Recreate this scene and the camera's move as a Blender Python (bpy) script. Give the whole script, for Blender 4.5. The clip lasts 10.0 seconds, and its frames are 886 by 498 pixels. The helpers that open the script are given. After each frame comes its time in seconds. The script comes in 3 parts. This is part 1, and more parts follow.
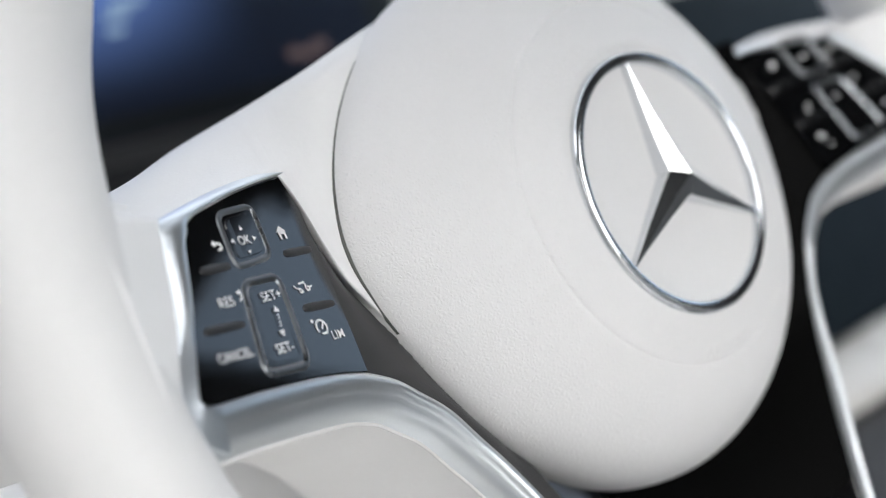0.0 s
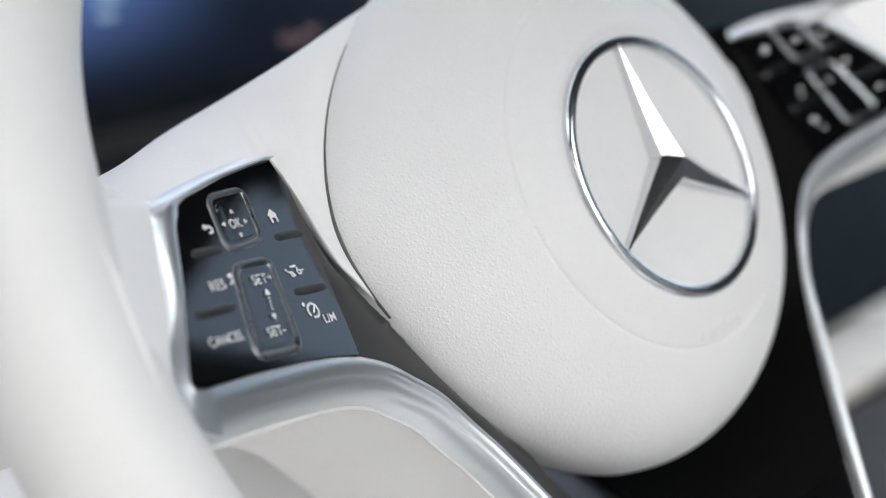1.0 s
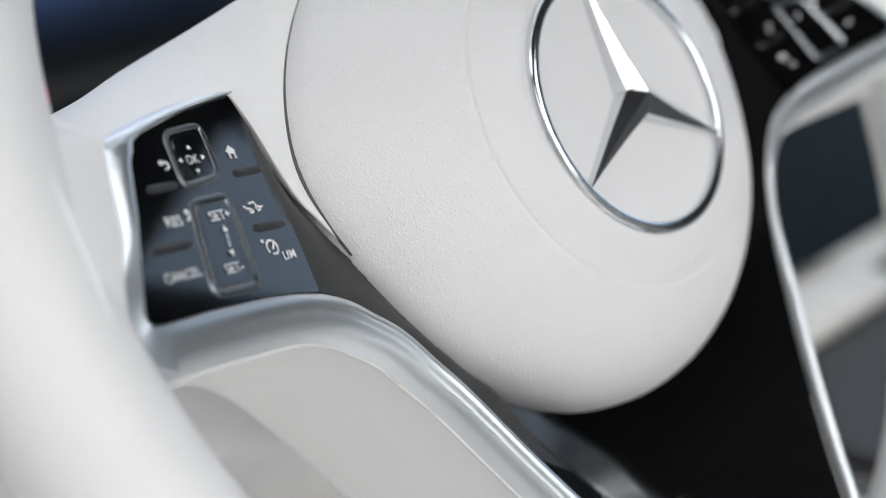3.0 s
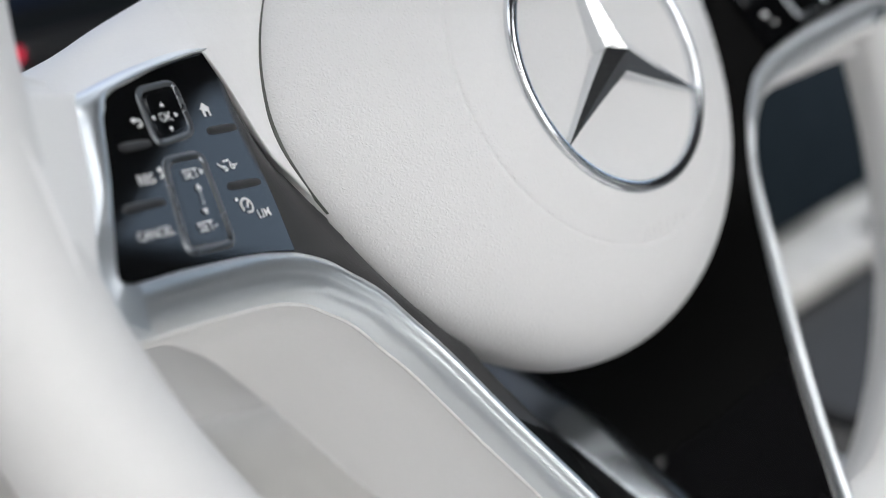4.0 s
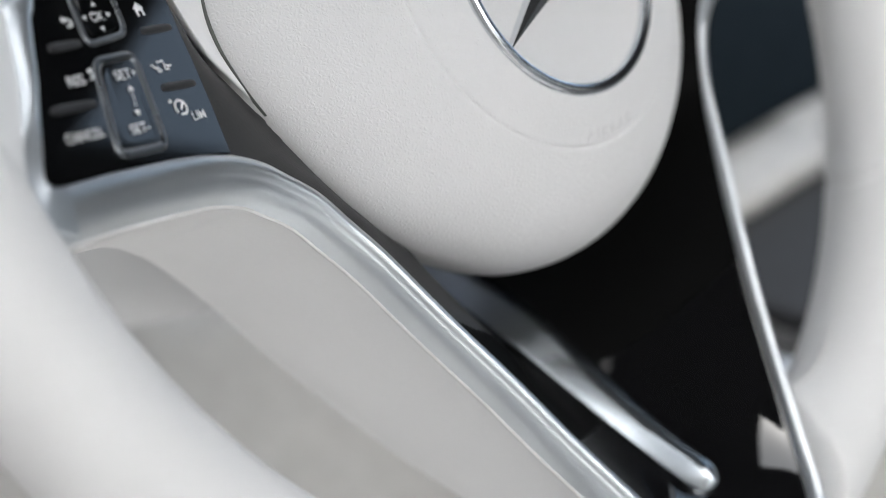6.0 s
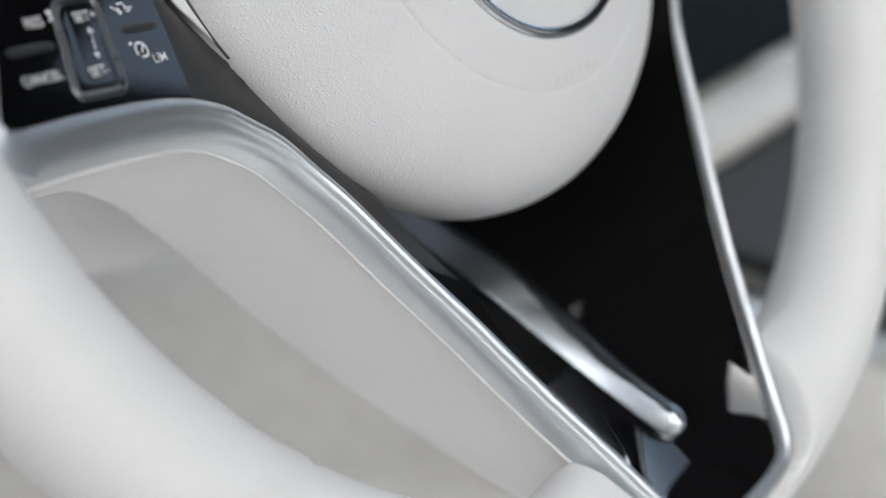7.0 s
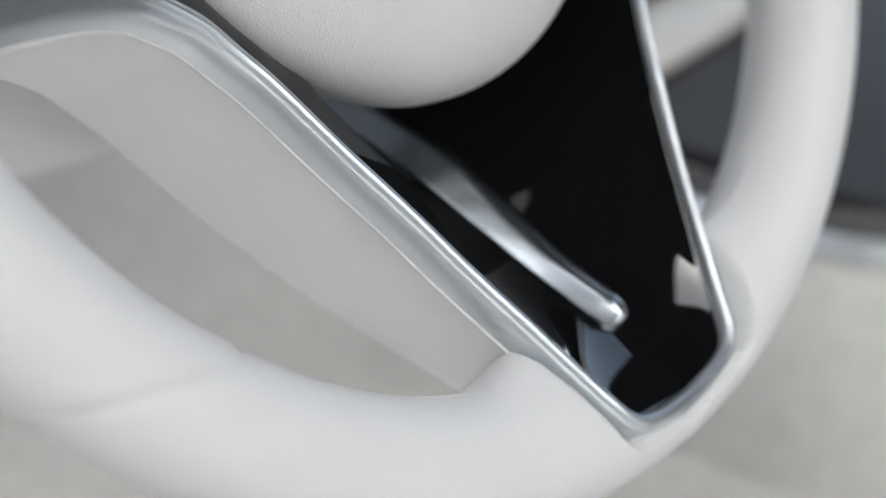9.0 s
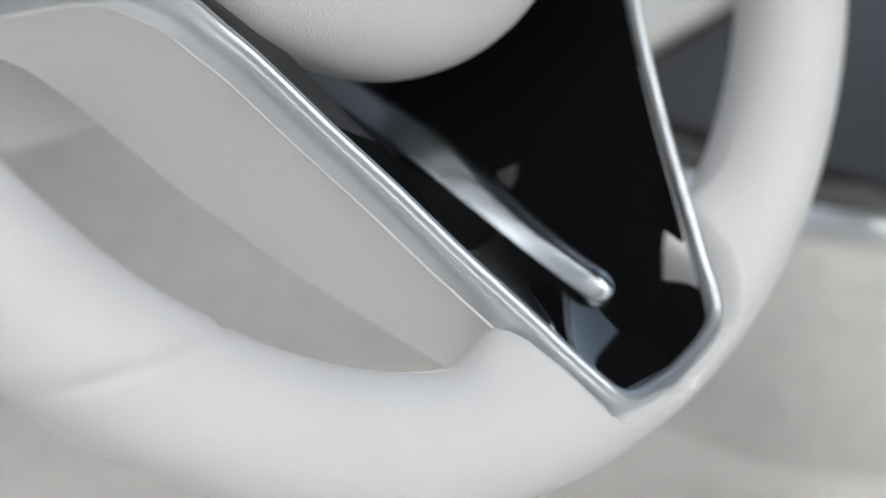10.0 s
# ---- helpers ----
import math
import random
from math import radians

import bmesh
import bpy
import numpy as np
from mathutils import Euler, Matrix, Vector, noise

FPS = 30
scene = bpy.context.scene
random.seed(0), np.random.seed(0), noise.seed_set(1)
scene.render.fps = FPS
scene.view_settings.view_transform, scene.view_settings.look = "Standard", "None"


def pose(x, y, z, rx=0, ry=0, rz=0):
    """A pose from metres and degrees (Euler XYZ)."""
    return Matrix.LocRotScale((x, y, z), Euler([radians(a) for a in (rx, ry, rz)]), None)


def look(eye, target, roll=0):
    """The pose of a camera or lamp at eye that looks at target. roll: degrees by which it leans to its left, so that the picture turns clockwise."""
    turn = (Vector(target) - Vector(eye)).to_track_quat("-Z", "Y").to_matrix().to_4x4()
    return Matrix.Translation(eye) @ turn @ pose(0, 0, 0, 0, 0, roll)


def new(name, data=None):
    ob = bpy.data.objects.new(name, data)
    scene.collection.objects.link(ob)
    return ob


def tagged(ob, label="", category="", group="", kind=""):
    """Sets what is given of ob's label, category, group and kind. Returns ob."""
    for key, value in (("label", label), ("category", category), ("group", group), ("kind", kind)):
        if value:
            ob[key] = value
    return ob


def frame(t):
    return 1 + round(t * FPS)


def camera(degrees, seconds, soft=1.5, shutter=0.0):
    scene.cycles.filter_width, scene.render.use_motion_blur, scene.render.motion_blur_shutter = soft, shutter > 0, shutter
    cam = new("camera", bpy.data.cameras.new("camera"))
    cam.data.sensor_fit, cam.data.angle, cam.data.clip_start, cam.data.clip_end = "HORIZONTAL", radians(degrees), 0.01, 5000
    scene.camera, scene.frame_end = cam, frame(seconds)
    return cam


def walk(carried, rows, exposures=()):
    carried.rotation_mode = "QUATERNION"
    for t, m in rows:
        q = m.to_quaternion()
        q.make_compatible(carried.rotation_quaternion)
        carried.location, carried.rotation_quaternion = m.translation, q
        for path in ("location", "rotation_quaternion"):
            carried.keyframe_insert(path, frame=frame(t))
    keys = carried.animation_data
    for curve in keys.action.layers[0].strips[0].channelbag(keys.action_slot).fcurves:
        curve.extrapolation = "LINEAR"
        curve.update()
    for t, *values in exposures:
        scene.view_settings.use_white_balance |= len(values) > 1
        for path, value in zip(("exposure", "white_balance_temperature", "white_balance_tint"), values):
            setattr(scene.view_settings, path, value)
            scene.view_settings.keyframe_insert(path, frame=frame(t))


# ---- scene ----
cam = camera(30.83, 10.0, soft=0.7)
# a long lens held close: only a thin slice of the wheel is sharp
cam.data.dof.use_dof = True
cam.data.dof.focus_distance = 0.364
cam.data.dof.aperture_fstop = 6.8
ROWS = [
    (0.0, pose(-0.33328, -0.24236, 0.83745, 72.511, 2.304, -48.077)),
    (0.5, pose(-0.33295, -0.24206, 0.83658, 72.370, 2.352, -48.188)),
    (1.0, pose(-0.33254, -0.24201, 0.83566, 72.137, 2.318, -48.331)),
    (1.5, pose(-0.33178, -0.24207, 0.83486, 71.802, 2.314, -48.520)),
    (2.0, pose(-0.33050, -0.24261, 0.83388, 71.346, 2.309, -48.689)),
    (2.5, pose(-0.32940, -0.24331, 0.83308, 70.816, 2.316, -48.865)),
    (4.0, pose(-0.32494, -0.24533, 0.83077, 68.839, 2.239, -49.369)),
    (4.5, pose(-0.32323, -0.24657, 0.83050, 68.071, 2.131, -49.495)),
    (5.0, pose(-0.32140, -0.24779, 0.83061, 67.157, 1.993, -49.687)),
    (6.5, pose(-0.31558, -0.25150, 0.83094, 64.168, 1.496, -50.241)),
    (7.0, pose(-0.31345, -0.25270, 0.82983, 63.210, 1.379, -50.492)),
    (7.5, pose(-0.31077, -0.25368, 0.82790, 62.364, 1.364, -50.723)),
    (8.0, pose(-0.30826, -0.25530, 0.82506, 61.539, 1.406, -50.996)),
    (8.5, pose(-0.30619, -0.25711, 0.82229, 60.859, 1.394, -51.170)),
    (9.0, pose(-0.30426, -0.25891, 0.81962, 60.256, 1.379, -51.336)),
    (9.5, pose(-0.30274, -0.26010, 0.81842, 59.769, 1.402, -51.429)),
    (10.0, pose(-0.30102, -0.26049, 0.81814, 59.435, 1.387, -51.399)),
]
walk(cam, ROWS, exposures=[(0.0, 1.74, 6520, 8), (10.0, 1.41, 6440, 8)])

# ---- light ----
world = bpy.data.worlds.new("sky")
scene.world = world
world.use_nodes = True
wn = world.node_tree.nodes
sky = wn.new("ShaderNodeTexSky")
sky.sky_type = "NISHITA"
sky.sun_disc = False
sky.sun_elevation = radians(50)
sky.sun_rotation = radians(205)
sky.dust_density = 3.0
sky.ozone_density = 1.0
wn["Background"].inputs[1].default_value = 0.15
hazy = wn.new("ShaderNodeHueSaturation")
hazy.inputs["Saturation"].default_value = 0.28
world.node_tree.links.new(sky.outputs[0], hazy.inputs["Color"])
world.node_tree.links.new(hazy.outputs[0], wn["Background"].inputs[0])
sun = new("sun", bpy.data.lights.new("sun", "SUN"))
sun.data.energy = 0.5
sun.data.angle = radians(80)
sun.data.color = (1.0, 0.99, 0.98)
sun.matrix_world = look((-1.4, -3.1, 4.8), (0, 0, 0.7))


# ---- materials ----
def material(name, color, rough=0.5, metal=0.0, coat=0.0, noise_scale=60.0, vary=0.06, bump=0.0, bump_scale=900.0,
             emission=None, ior=1.5, leather=False, rough_vary=0.08):
    """Principled surface with tone and roughness variation at two scales and fine relief."""
    m = bpy.data.materials.new(name)
    m.use_nodes = True
    nodes, links = m.node_tree.nodes, m.node_tree.links
    b = nodes["Principled BSDF"]
    co = nodes.new("ShaderNodeTexCoord")
    big = nodes.new("ShaderNodeTexNoise")
    big.inputs["Scale"].default_value = noise_scale
    big.inputs["Detail"].default_value = 4.0
    links.new(co.outputs["Object"], big.inputs["Vector"])
    fine = nodes.new("ShaderNodeTexNoise")
    fine.inputs["Scale"].default_value = noise_scale * 14
    links.new(co.outputs["Object"], fine.inputs["Vector"])
    add = nodes.new("ShaderNodeMath")
    add.operation = "ADD"
    links.new(big.outputs["Fac"], add.inputs[0])
    links.new(fine.outputs["Fac"], add.inputs[1])
    ramp = nodes.new("ShaderNodeMapRange")
    ramp.inputs["From Min"].default_value, ramp.inputs["From Max"].default_value = 0.6, 1.4
    ramp.inputs["To Min"].default_value, ramp.inputs["To Max"].default_value = 1.0 - vary, 1.0 + vary
    links.new(add.outputs[0], ramp.inputs["Value"])
    mix = nodes.new("ShaderNodeVectorMath")
    mix.operation = "SCALE"
    mix.inputs[0].default_value = color
    links.new(ramp.outputs[0], mix.inputs["Scale"])
    links.new(mix.outputs[0], b.inputs["Base Color"])
    rr = nodes.new("ShaderNodeMapRange")
    rr.inputs["From Min"].default_value, rr.inputs["From Max"].default_value = 0.3, 0.7
    rr.inputs["To Min"].default_value = max(0.01, rough * (1 - rough_vary))
    rr.inputs["To Max"].default_value = rough * (1 + rough_vary)
    links.new(big.outputs["Fac"], rr.inputs["Value"])
    links.new(rr.outputs[0], b.inputs["Roughness"])
    b.inputs["Metallic"].default_value = metal
    b.inputs["IOR"].default_value = ior
    b.inputs["Coat Weight"].default_value = coat
    b.inputs["Coat Roughness"].default_value = 0.03
    if emission:
        b.inputs["Emission Color"].default_value = (*emission[:3], 1)
        b.inputs["Emission Strength"].default_value = emission[3]
    if bump:
        bp = nodes.new("ShaderNodeBump")
        bp.inputs["Strength"].default_value = 1.0
        bp.inputs["Distance"].default_value = bump
        if leather:
            warp = nodes.new("ShaderNodeTexNoise")
            warp.inputs["Scale"].default_value = bump_scale * 0.6
            links.new(co.outputs["Object"], warp.inputs["Vector"])
            off = nodes.new("ShaderNodeVectorMath")
            off.operation = "MULTIPLY_ADD"
            off.inputs[1].default_value = (0.0018, 0.0018, 0.0018)
            links.new(warp.outputs["Color"], off.inputs[0])
            links.new(co.outputs["Object"], off.inputs[2])
            v = nodes.new("ShaderNodeTexVoronoi")
            v.feature = "DISTANCE_TO_EDGE"
            v.inputs["Scale"].default_value = bump_scale
            links.new(off.outputs[0], v.inputs["Vector"])
            dome = nodes.new("ShaderNodeMapRange")
            dome.interpolation_type = "SMOOTHSTEP"
            dome.inputs["From Min"].default_value, dome.inputs["From Max"].default_value = 0.0, 0.55
            links.new(v.outputs["Distance"], dome.inputs["Value"])
            links.new(dome.outputs[0], bp.inputs["Height"])
        else:
            n = nodes.new("ShaderNodeTexNoise")
            n.inputs["Scale"].default_value = bump_scale
            n.inputs["Detail"].default_value = 3.0
            links.new(co.outputs["Object"], n.inputs["Vector"])
            links.new(n.outputs["Fac"], bp.inputs["Height"])
        links.new(bp.outputs[0], b.inputs["Normal"])
    return m


WHITE = material("white_leather", (0.795, 0.785, 0.78), 0.48, vary=0.015, bump=0.00009, bump_scale=950, leather=True)
SMOOTH = material("smooth_white_leather", (0.83, 0.825, 0.82), 0.5, vary=0.015, bump=0.000025, bump_scale=900, leather=True)
RIMSKIN = material("rim_leather", (0.72, 0.715, 0.71), 0.5, vary=0.02, bump=0.000025, bump_scale=900, leather=True)
WELT = material("white_welt", (0.70, 0.69, 0.68), 0.5, vary=0.03, bump=0.00004)
SATIN = material("satin_silver", (0.71, 0.745, 0.77), 0.35, metal=1.0, vary=0.02, rough_vary=0.02)
CHROME = material("polished_chrome", (0.74, 0.76, 0.78), 0.13, metal=1.0, vary=0.02)
BAR = material("brushed_bar", (0.58, 0.62, 0.65), 0.21, metal=1.0, vary=0.02, rough_vary=0.03)
GLOSS = material("piano_black", (0.004, 0.004, 0.0045), 0.05, coat=0.6, vary=0.1)
PANEL = material("panel_black", (0.0025, 0.0027, 0.003), 0.06, coat=0.5, vary=0.1)
STRIP = material("satin_black_plastic", (0.018, 0.018, 0.019), 0.40, vary=0.08, bump=0.00003, bump_scale=1100, leather=True)
# low IOR and near-black colour keep the hub's reflection out of the hollow
DULLBLACK = material("reflection_free_black", (0.004, 0.004, 0.004), 0.50, vary=0.08, ior=1.1, bump=0.00003, bump_scale=1100, leather=True)
MARK = material("white_print", (0.78, 0.78, 0.78), 0.5, vary=0.02)
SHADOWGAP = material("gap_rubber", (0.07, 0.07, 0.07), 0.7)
SEAM = material("seam_grey", (0.11, 0.115, 0.105), 0.7)
SCREEN = material("dull_screen", (0.004, 0.008, 0.011), 0.6, ior=1.25)
DASHWHITE = material("dash_white_leather", (0.74, 0.74, 0.735), 0.55, vary=0.03, noise_scale=9, bump=0.0001, leather=True)
GREIGE = material("grey_beige_trim", (0.58, 0.57, 0.55), 0.75, vary=0.12, noise_scale=6, bump=0.0002, bump_scale=600)
CARPET = material("grey_carpet", (0.65, 0.65, 0.65), 0.95, vary=0.2, noise_scale=20, bump=0.001, bump_scale=900)
DARK = material("dark_dash_plastic", (0.018, 0.018, 0.02), 0.45, vary=0.1, noise_scale=20, bump=0.00005)
GLASS = material("display_glass", (0.006, 0.008, 0.010), 0.4, ior=1.3)
BLUE = material("display_blue", (0.004, 0.008, 0.02), 0.5, ior=1.3, emission=(0.055, 0.098, 0.25, 1.0))
nt = BLUE.node_tree
gco = nt.nodes.new("ShaderNodeTexCoord")
gsep = nt.nodes.new("ShaderNodeSeparateXYZ")
nt.links.new(gco.outputs["Object"], gsep.inputs[0])
gz = nt.nodes.new("ShaderNodeMapRange")
gz.interpolation_type = "SMOOTHSTEP"
gz.inputs["From Min"].default_value, gz.inputs["From Max"].default_value = 0.700, 0.785
nt.links.new(gsep.outputs["Z"], gz.inputs["Value"])
gx = nt.nodes.new("ShaderNodeMapRange")
gx.interpolation_type = "SMOOTHSTEP"
gx.inputs["From Min"].default_value, gx.inputs["From Max"].default_value = 0.140, 0.04
nt.links.new(gsep.outputs["X"], gx.inputs["Value"])
gm = nt.nodes.new("ShaderNodeMath")
gm.operation = "MULTIPLY"
nt.links.new(gz.outputs[0], gm.inputs[0])
nt.links.new(gx.outputs[0], gm.inputs[1])
nt.links.new(gm.outputs[0], nt.nodes["Principled BSDF"].inputs["Emission Strength"])
RED = material("display_red", (0.2, 0.01, 0.02), 0.2, emission=(0.5, 0.02, 0.05, 0.6))
PINKISH = material("display_rose", (0.03, 0.02, 0.02), 0.4, emission=(0.22, 0.15, 0.16, 0.10))
PALEBLUE = material("display_pale_blue", (0.02, 0.03, 0.04), 0.4, emission=(0.22, 0.32, 0.46, 0.30))
MIDGREY = material("mid_grey_panel", (0.16, 0.165, 0.172), 0.6, vary=0.1, noise_scale=8)
PAVE = material("pale_paving", (0.34, 0.33, 0.32), 0.85, vary=0.12, noise_scale=1.5, bump=0.002, bump_scale=60)


def tinted_glass(name, tint):
    """A thin pane: clear and tinted, with a gloss that grows towards grazing angles."""
    m = bpy.data.materials.new(name)
    m.use_nodes = True
    nodes, links = m.node_tree.nodes, m.node_tree.links
    nodes.remove(nodes["Principled BSDF"])
    clear, gloss, mix, fres = (nodes.new("ShaderNode" + k) for k in ("BsdfTransparent", "BsdfGlossy", "MixShader", "Fresnel"))
    clear.inputs["Color"].default_value = (*tint, 1)
    gloss.inputs["Roughness"].default_value = 0.02
    fres.inputs["IOR"].default_value = 1.45
    links.new(fres.outputs[0], mix.inputs[0])
    links.new(clear.outputs[0], mix.inputs[1])
    links.new(gloss.outputs[0], mix.inputs[2])
    links.new(mix.outputs[0], nodes["Material Output"].inputs["Surface"])
    return m


SIDEGLASS = tinted_glass("tinted_side_glass", (0.74, 0.82, 0.90))
SMOKED = material("smoked_metal", (0.20, 0.21, 0.22), 0.28, metal=1.0, vary=0.05)
ROOFDARK = material("roof_slab_grey", (0.04, 0.04, 0.042), 0.9, vary=0.05, noise_scale=10)


# ---- mesh helpers ----
def part(name, bm, mat, parent=None, label="", smooth=True, toward=None):
    """Links a bmesh as one object. toward: the side to which an open sheet turns its face, at its first face."""
    me = bpy.data.meshes.new(name)
    if toward is None:
        bmesh.ops.recalc_face_normals(bm, faces=bm.faces)
    else:
        bm.normal_update()
        if sum((f.normal.dot(Vector(toward)) for f in list(bm.faces)[:40]), 0.0) < 0:
            bmesh.ops.reverse_faces(bm, faces=bm.faces)
    for f in bm.faces:
        f.smooth = smooth
    bm.to_mesh(me)
    bm.free()
    me.materials.append(mat)
    ob = new(name, me)
    if parent:
        ob.parent = parent
    return tagged(ob, label) if label else ob


def grid(fn, nu, nv, closed_u=False, closed_v=False):
    """A sheet of quads from fn(i, j) -> (x, y, z)."""
    bm = bmesh.new()
    vs = [[bm.verts.new(fn(i, j)) for j in range(nv)] for i in range(nu)]
    for i in range(nu if closed_u else nu - 1):
        for j in range(nv if closed_v else nv - 1):
            a, b = (i + 1) % nu, (j + 1) % nv
            bm.faces.new((vs[i][j], vs[a][j], vs[a][b], vs[i][b]))
    return bm


def rounded_box(size, bevel, at=(0, 0, 0), turn=(0, 0, 0), segments=3):
    bm = bmesh.new()
    bmesh.ops.create_cube(bm, size=1.0)
    bmesh.ops.scale(bm, vec=size, verts=bm.verts)
    if bevel:
        bmesh.ops.bevel(bm, geom=list(bm.edges), offset=bevel, segments=segments, profile=0.5, affect="EDGES")
    bmesh.ops.transform(bm, matrix=pose(*at, *turn), verts=bm.verts)
    return bm


def spline(points, n, closed=False):
    """Catmull-Rom through the points, n samples evenly spaced by length."""
    P = [Vector(p) for p in points]
    out = []
    m = len(P)
    for k in range(m if closed else m - 1):
        def g(i):
            return P[i % m] if closed else P[min(max(i, 0), m - 1)]
        a, b, c, d = g(k - 1), g(k), g(k + 1), g(k + 2)
        for s in range(24):
            t = s / 24
            out.append(0.5 * ((2 * b) + (c - a) * t + (2 * a - 5 * b + 4 * c - d) * t * t + (3 * b - a - 3 * c + d) * t ** 3))
    if not closed:
        out.append(P[-1])
    else:
        out.append(P[0])
    acc = [0.0]
    for a, b in zip(out, out[1:]):
        acc.append(acc[-1] + (b - a).length)
    res, k = [], 0
    count = n if closed else n - 1
    for i in range(n):
        want = acc[-1] * i / count
        while k < len(acc) - 2 and acc[k + 1] < want:
            k += 1
        f = (want - acc[k]) / max(acc[k + 1] - acc[k], 1e-9)
        res.append(out[k].lerp(out[k + 1], min(max(f, 0), 1)))
    return res


def lerp_table(x, xs, ys):
    return float(np.interp(x, xs, ys))


def smooth_table(x, xs, ys):
    """Cubic through a table, with slopes taken from the neighbours."""
    n = len(xs)
    k = 0
    while k < n - 2 and x > xs[k + 1]:
        k += 1
    h = xs[k + 1] - xs[k]
    t = min(max((x - xs[k]) / h, 0.0), 1.0)

    def slope(i):
        a, b = max(i - 1, 0), min(i + 1, n - 1)
        return (ys[b] - ys[a]) / (xs[b] - xs[a])
    return ((2 * t ** 3 - 3 * t * t + 1) * ys[k] + (t ** 3 - 2 * t * t + t) * h * slope(k) + (3 * t * t - 2 * t ** 3) * ys[k + 1] + (t ** 3 - t * t) * h * slope(k + 1))


def smoothstep(x, a, b):
    t = min(max((x - a) / (b - a), 0), 1)
    return t * t * (3 - 2 * t)


# ---- steering wheel: x to the right, y away from the driver, z up in the plane of the wheel ----
WHEEL = Matrix.Translation((0, 0, 0.72)) @ Matrix.Rotation(radians(-28), 4, "X")
wheel = new("steering_wheel")
wheel.matrix_world = WHEEL
wheel.empty_display_size = 0.05
tagged(wheel, "white leather steering wheel with satin silver trim and black switch panel", "steering wheel")

RIM_R, RIM_Z, TUBE = 0.172, 0.0082, 0.0170


def panel_y(x, z):
    """The face of the switch panel, bowed a little towards the driver."""
    bow = max(0.0, 1 - ((z - 0.020) / 0.036) ** 2)
    return 0.0029 + 0.2512 * (x + 0.11) + 0.181 * z - 0.0012 * (bow - 0.5)


# edge between black insert and silver trim, from the left switch panel down to the foot of the lower spoke
EDGE_HALF = [(-0.1538, -0.0091), (-0.1380, -0.0099), (-0.1197, -0.0116), (-0.1104, -0.0130), (-0.1024, -0.0152),
             (-0.0934, -0.0194), (-0.0879, -0.0239)]
EDGE = [(x, panel_y(x, z), z) for x, z in EDGE_HALF]
EDGE += [(-0.0810, 0.0048, -0.0308), (-0.0750, 0.0049, -0.0402), (-0.0697, 0.0040, -0.050), (-0.0612, 0.0015, -0.070), (-0.0522, -0.0012, -0.090),
         (-0.0440, -0.0040, -0.110), (-0.0358, -0.0078, -0.130), (-0.0287, -0.0113, -0.148)]
TIP = [(-0.0258, -0.0130, -0.1552), (-0.0237, -0.0139, -0.1594), (-0.0207, -0.0145, -0.1624), (-0.0160, -0.0147, -0.1641), (-0.0090, -0.0147, -0.1653), (0.0, -0.0147, -0.1659)]


def mirrored(points):
    return [(-x, y, z) for x, y, z in reversed(points)]


FULL_EDGE = EDGE + TIP + mirrored(TIP[:-1]) + mirrored(EDGE)


def rim_at(phi, psi):
    """A point of the rim: phi runs round the wheel from its foot, psi round the tube."""
    s, c = math.sin(phi), math.cos(phi)
    a = TUBE
    # leather seams slant across the rim low on both sides
    turned = phi if phi < math.pi else 2 * math.pi - phi
    off = (turned - (0.94 + 0.10 * math.cos(psi))) * RIM_R
    a -= 0.0006 * math.exp(-(off / 0.0018) ** 2)
    a += 0.0003 * math.exp(-((off - 0.006) / 0.005) ** 2)
    # thumb rests swell where the side spokes meet the rim
    a += 0.0012 * math.exp(-((turned - 2.02) / 0.10) ** 2)
    foot = (0.0080 if s < 0 else 0.0050) * (math.exp(-((abs(RIM_R * s) - 0.047) / 0.0135) ** 2) if c > 0 else 0.0)
    r = RIM_R + a * math.cos(psi) - foot * max(0.0, -math.cos(psi)) ** 2
    y = a * math.sin(psi)
    x, z = r * s, RIM_Z - r * c
    # seat for the foot of the lower spoke
    if y < 0 and z < -0.13:
        half = smooth_table(-z, (0.13, 0.149, 0.160, 0.1635, 0.169, 0.1715), (0.0408, 0.0342, 0.0300, 0.0280, 0.0200, 0.0))
        y = max(y, 0.002 - 0.020 * max(smoothstep(abs(x), half, half + 0.0045), smoothstep(-z, 0.1703, 0.1748)))
    return (x, y, z)


def rim_bm():
    nv = 96
    phis = sorted(set([round(2 * math.pi * i / 300, 6) for i in range(300)]
                      + [round(q, 6) for k in range(90) for q in (0.79 + 0.30 * k / 89, 2 * math.pi - 0.79 - 0.30 * k / 89)]
                      + [round(q, 6) for k in range(70) for q in (0.03 + 0.32 * k / 69, 2 * math.pi - 0.03 - 0.32 * k / 69)]))
    return grid(lambda i, j: rim_at(phis[i], 2 * math.pi * j / nv), len(phis), nv, True, True)


rim = part("rim", rim_bm(), RIMSKIN, wheel, "white grained leather rim")


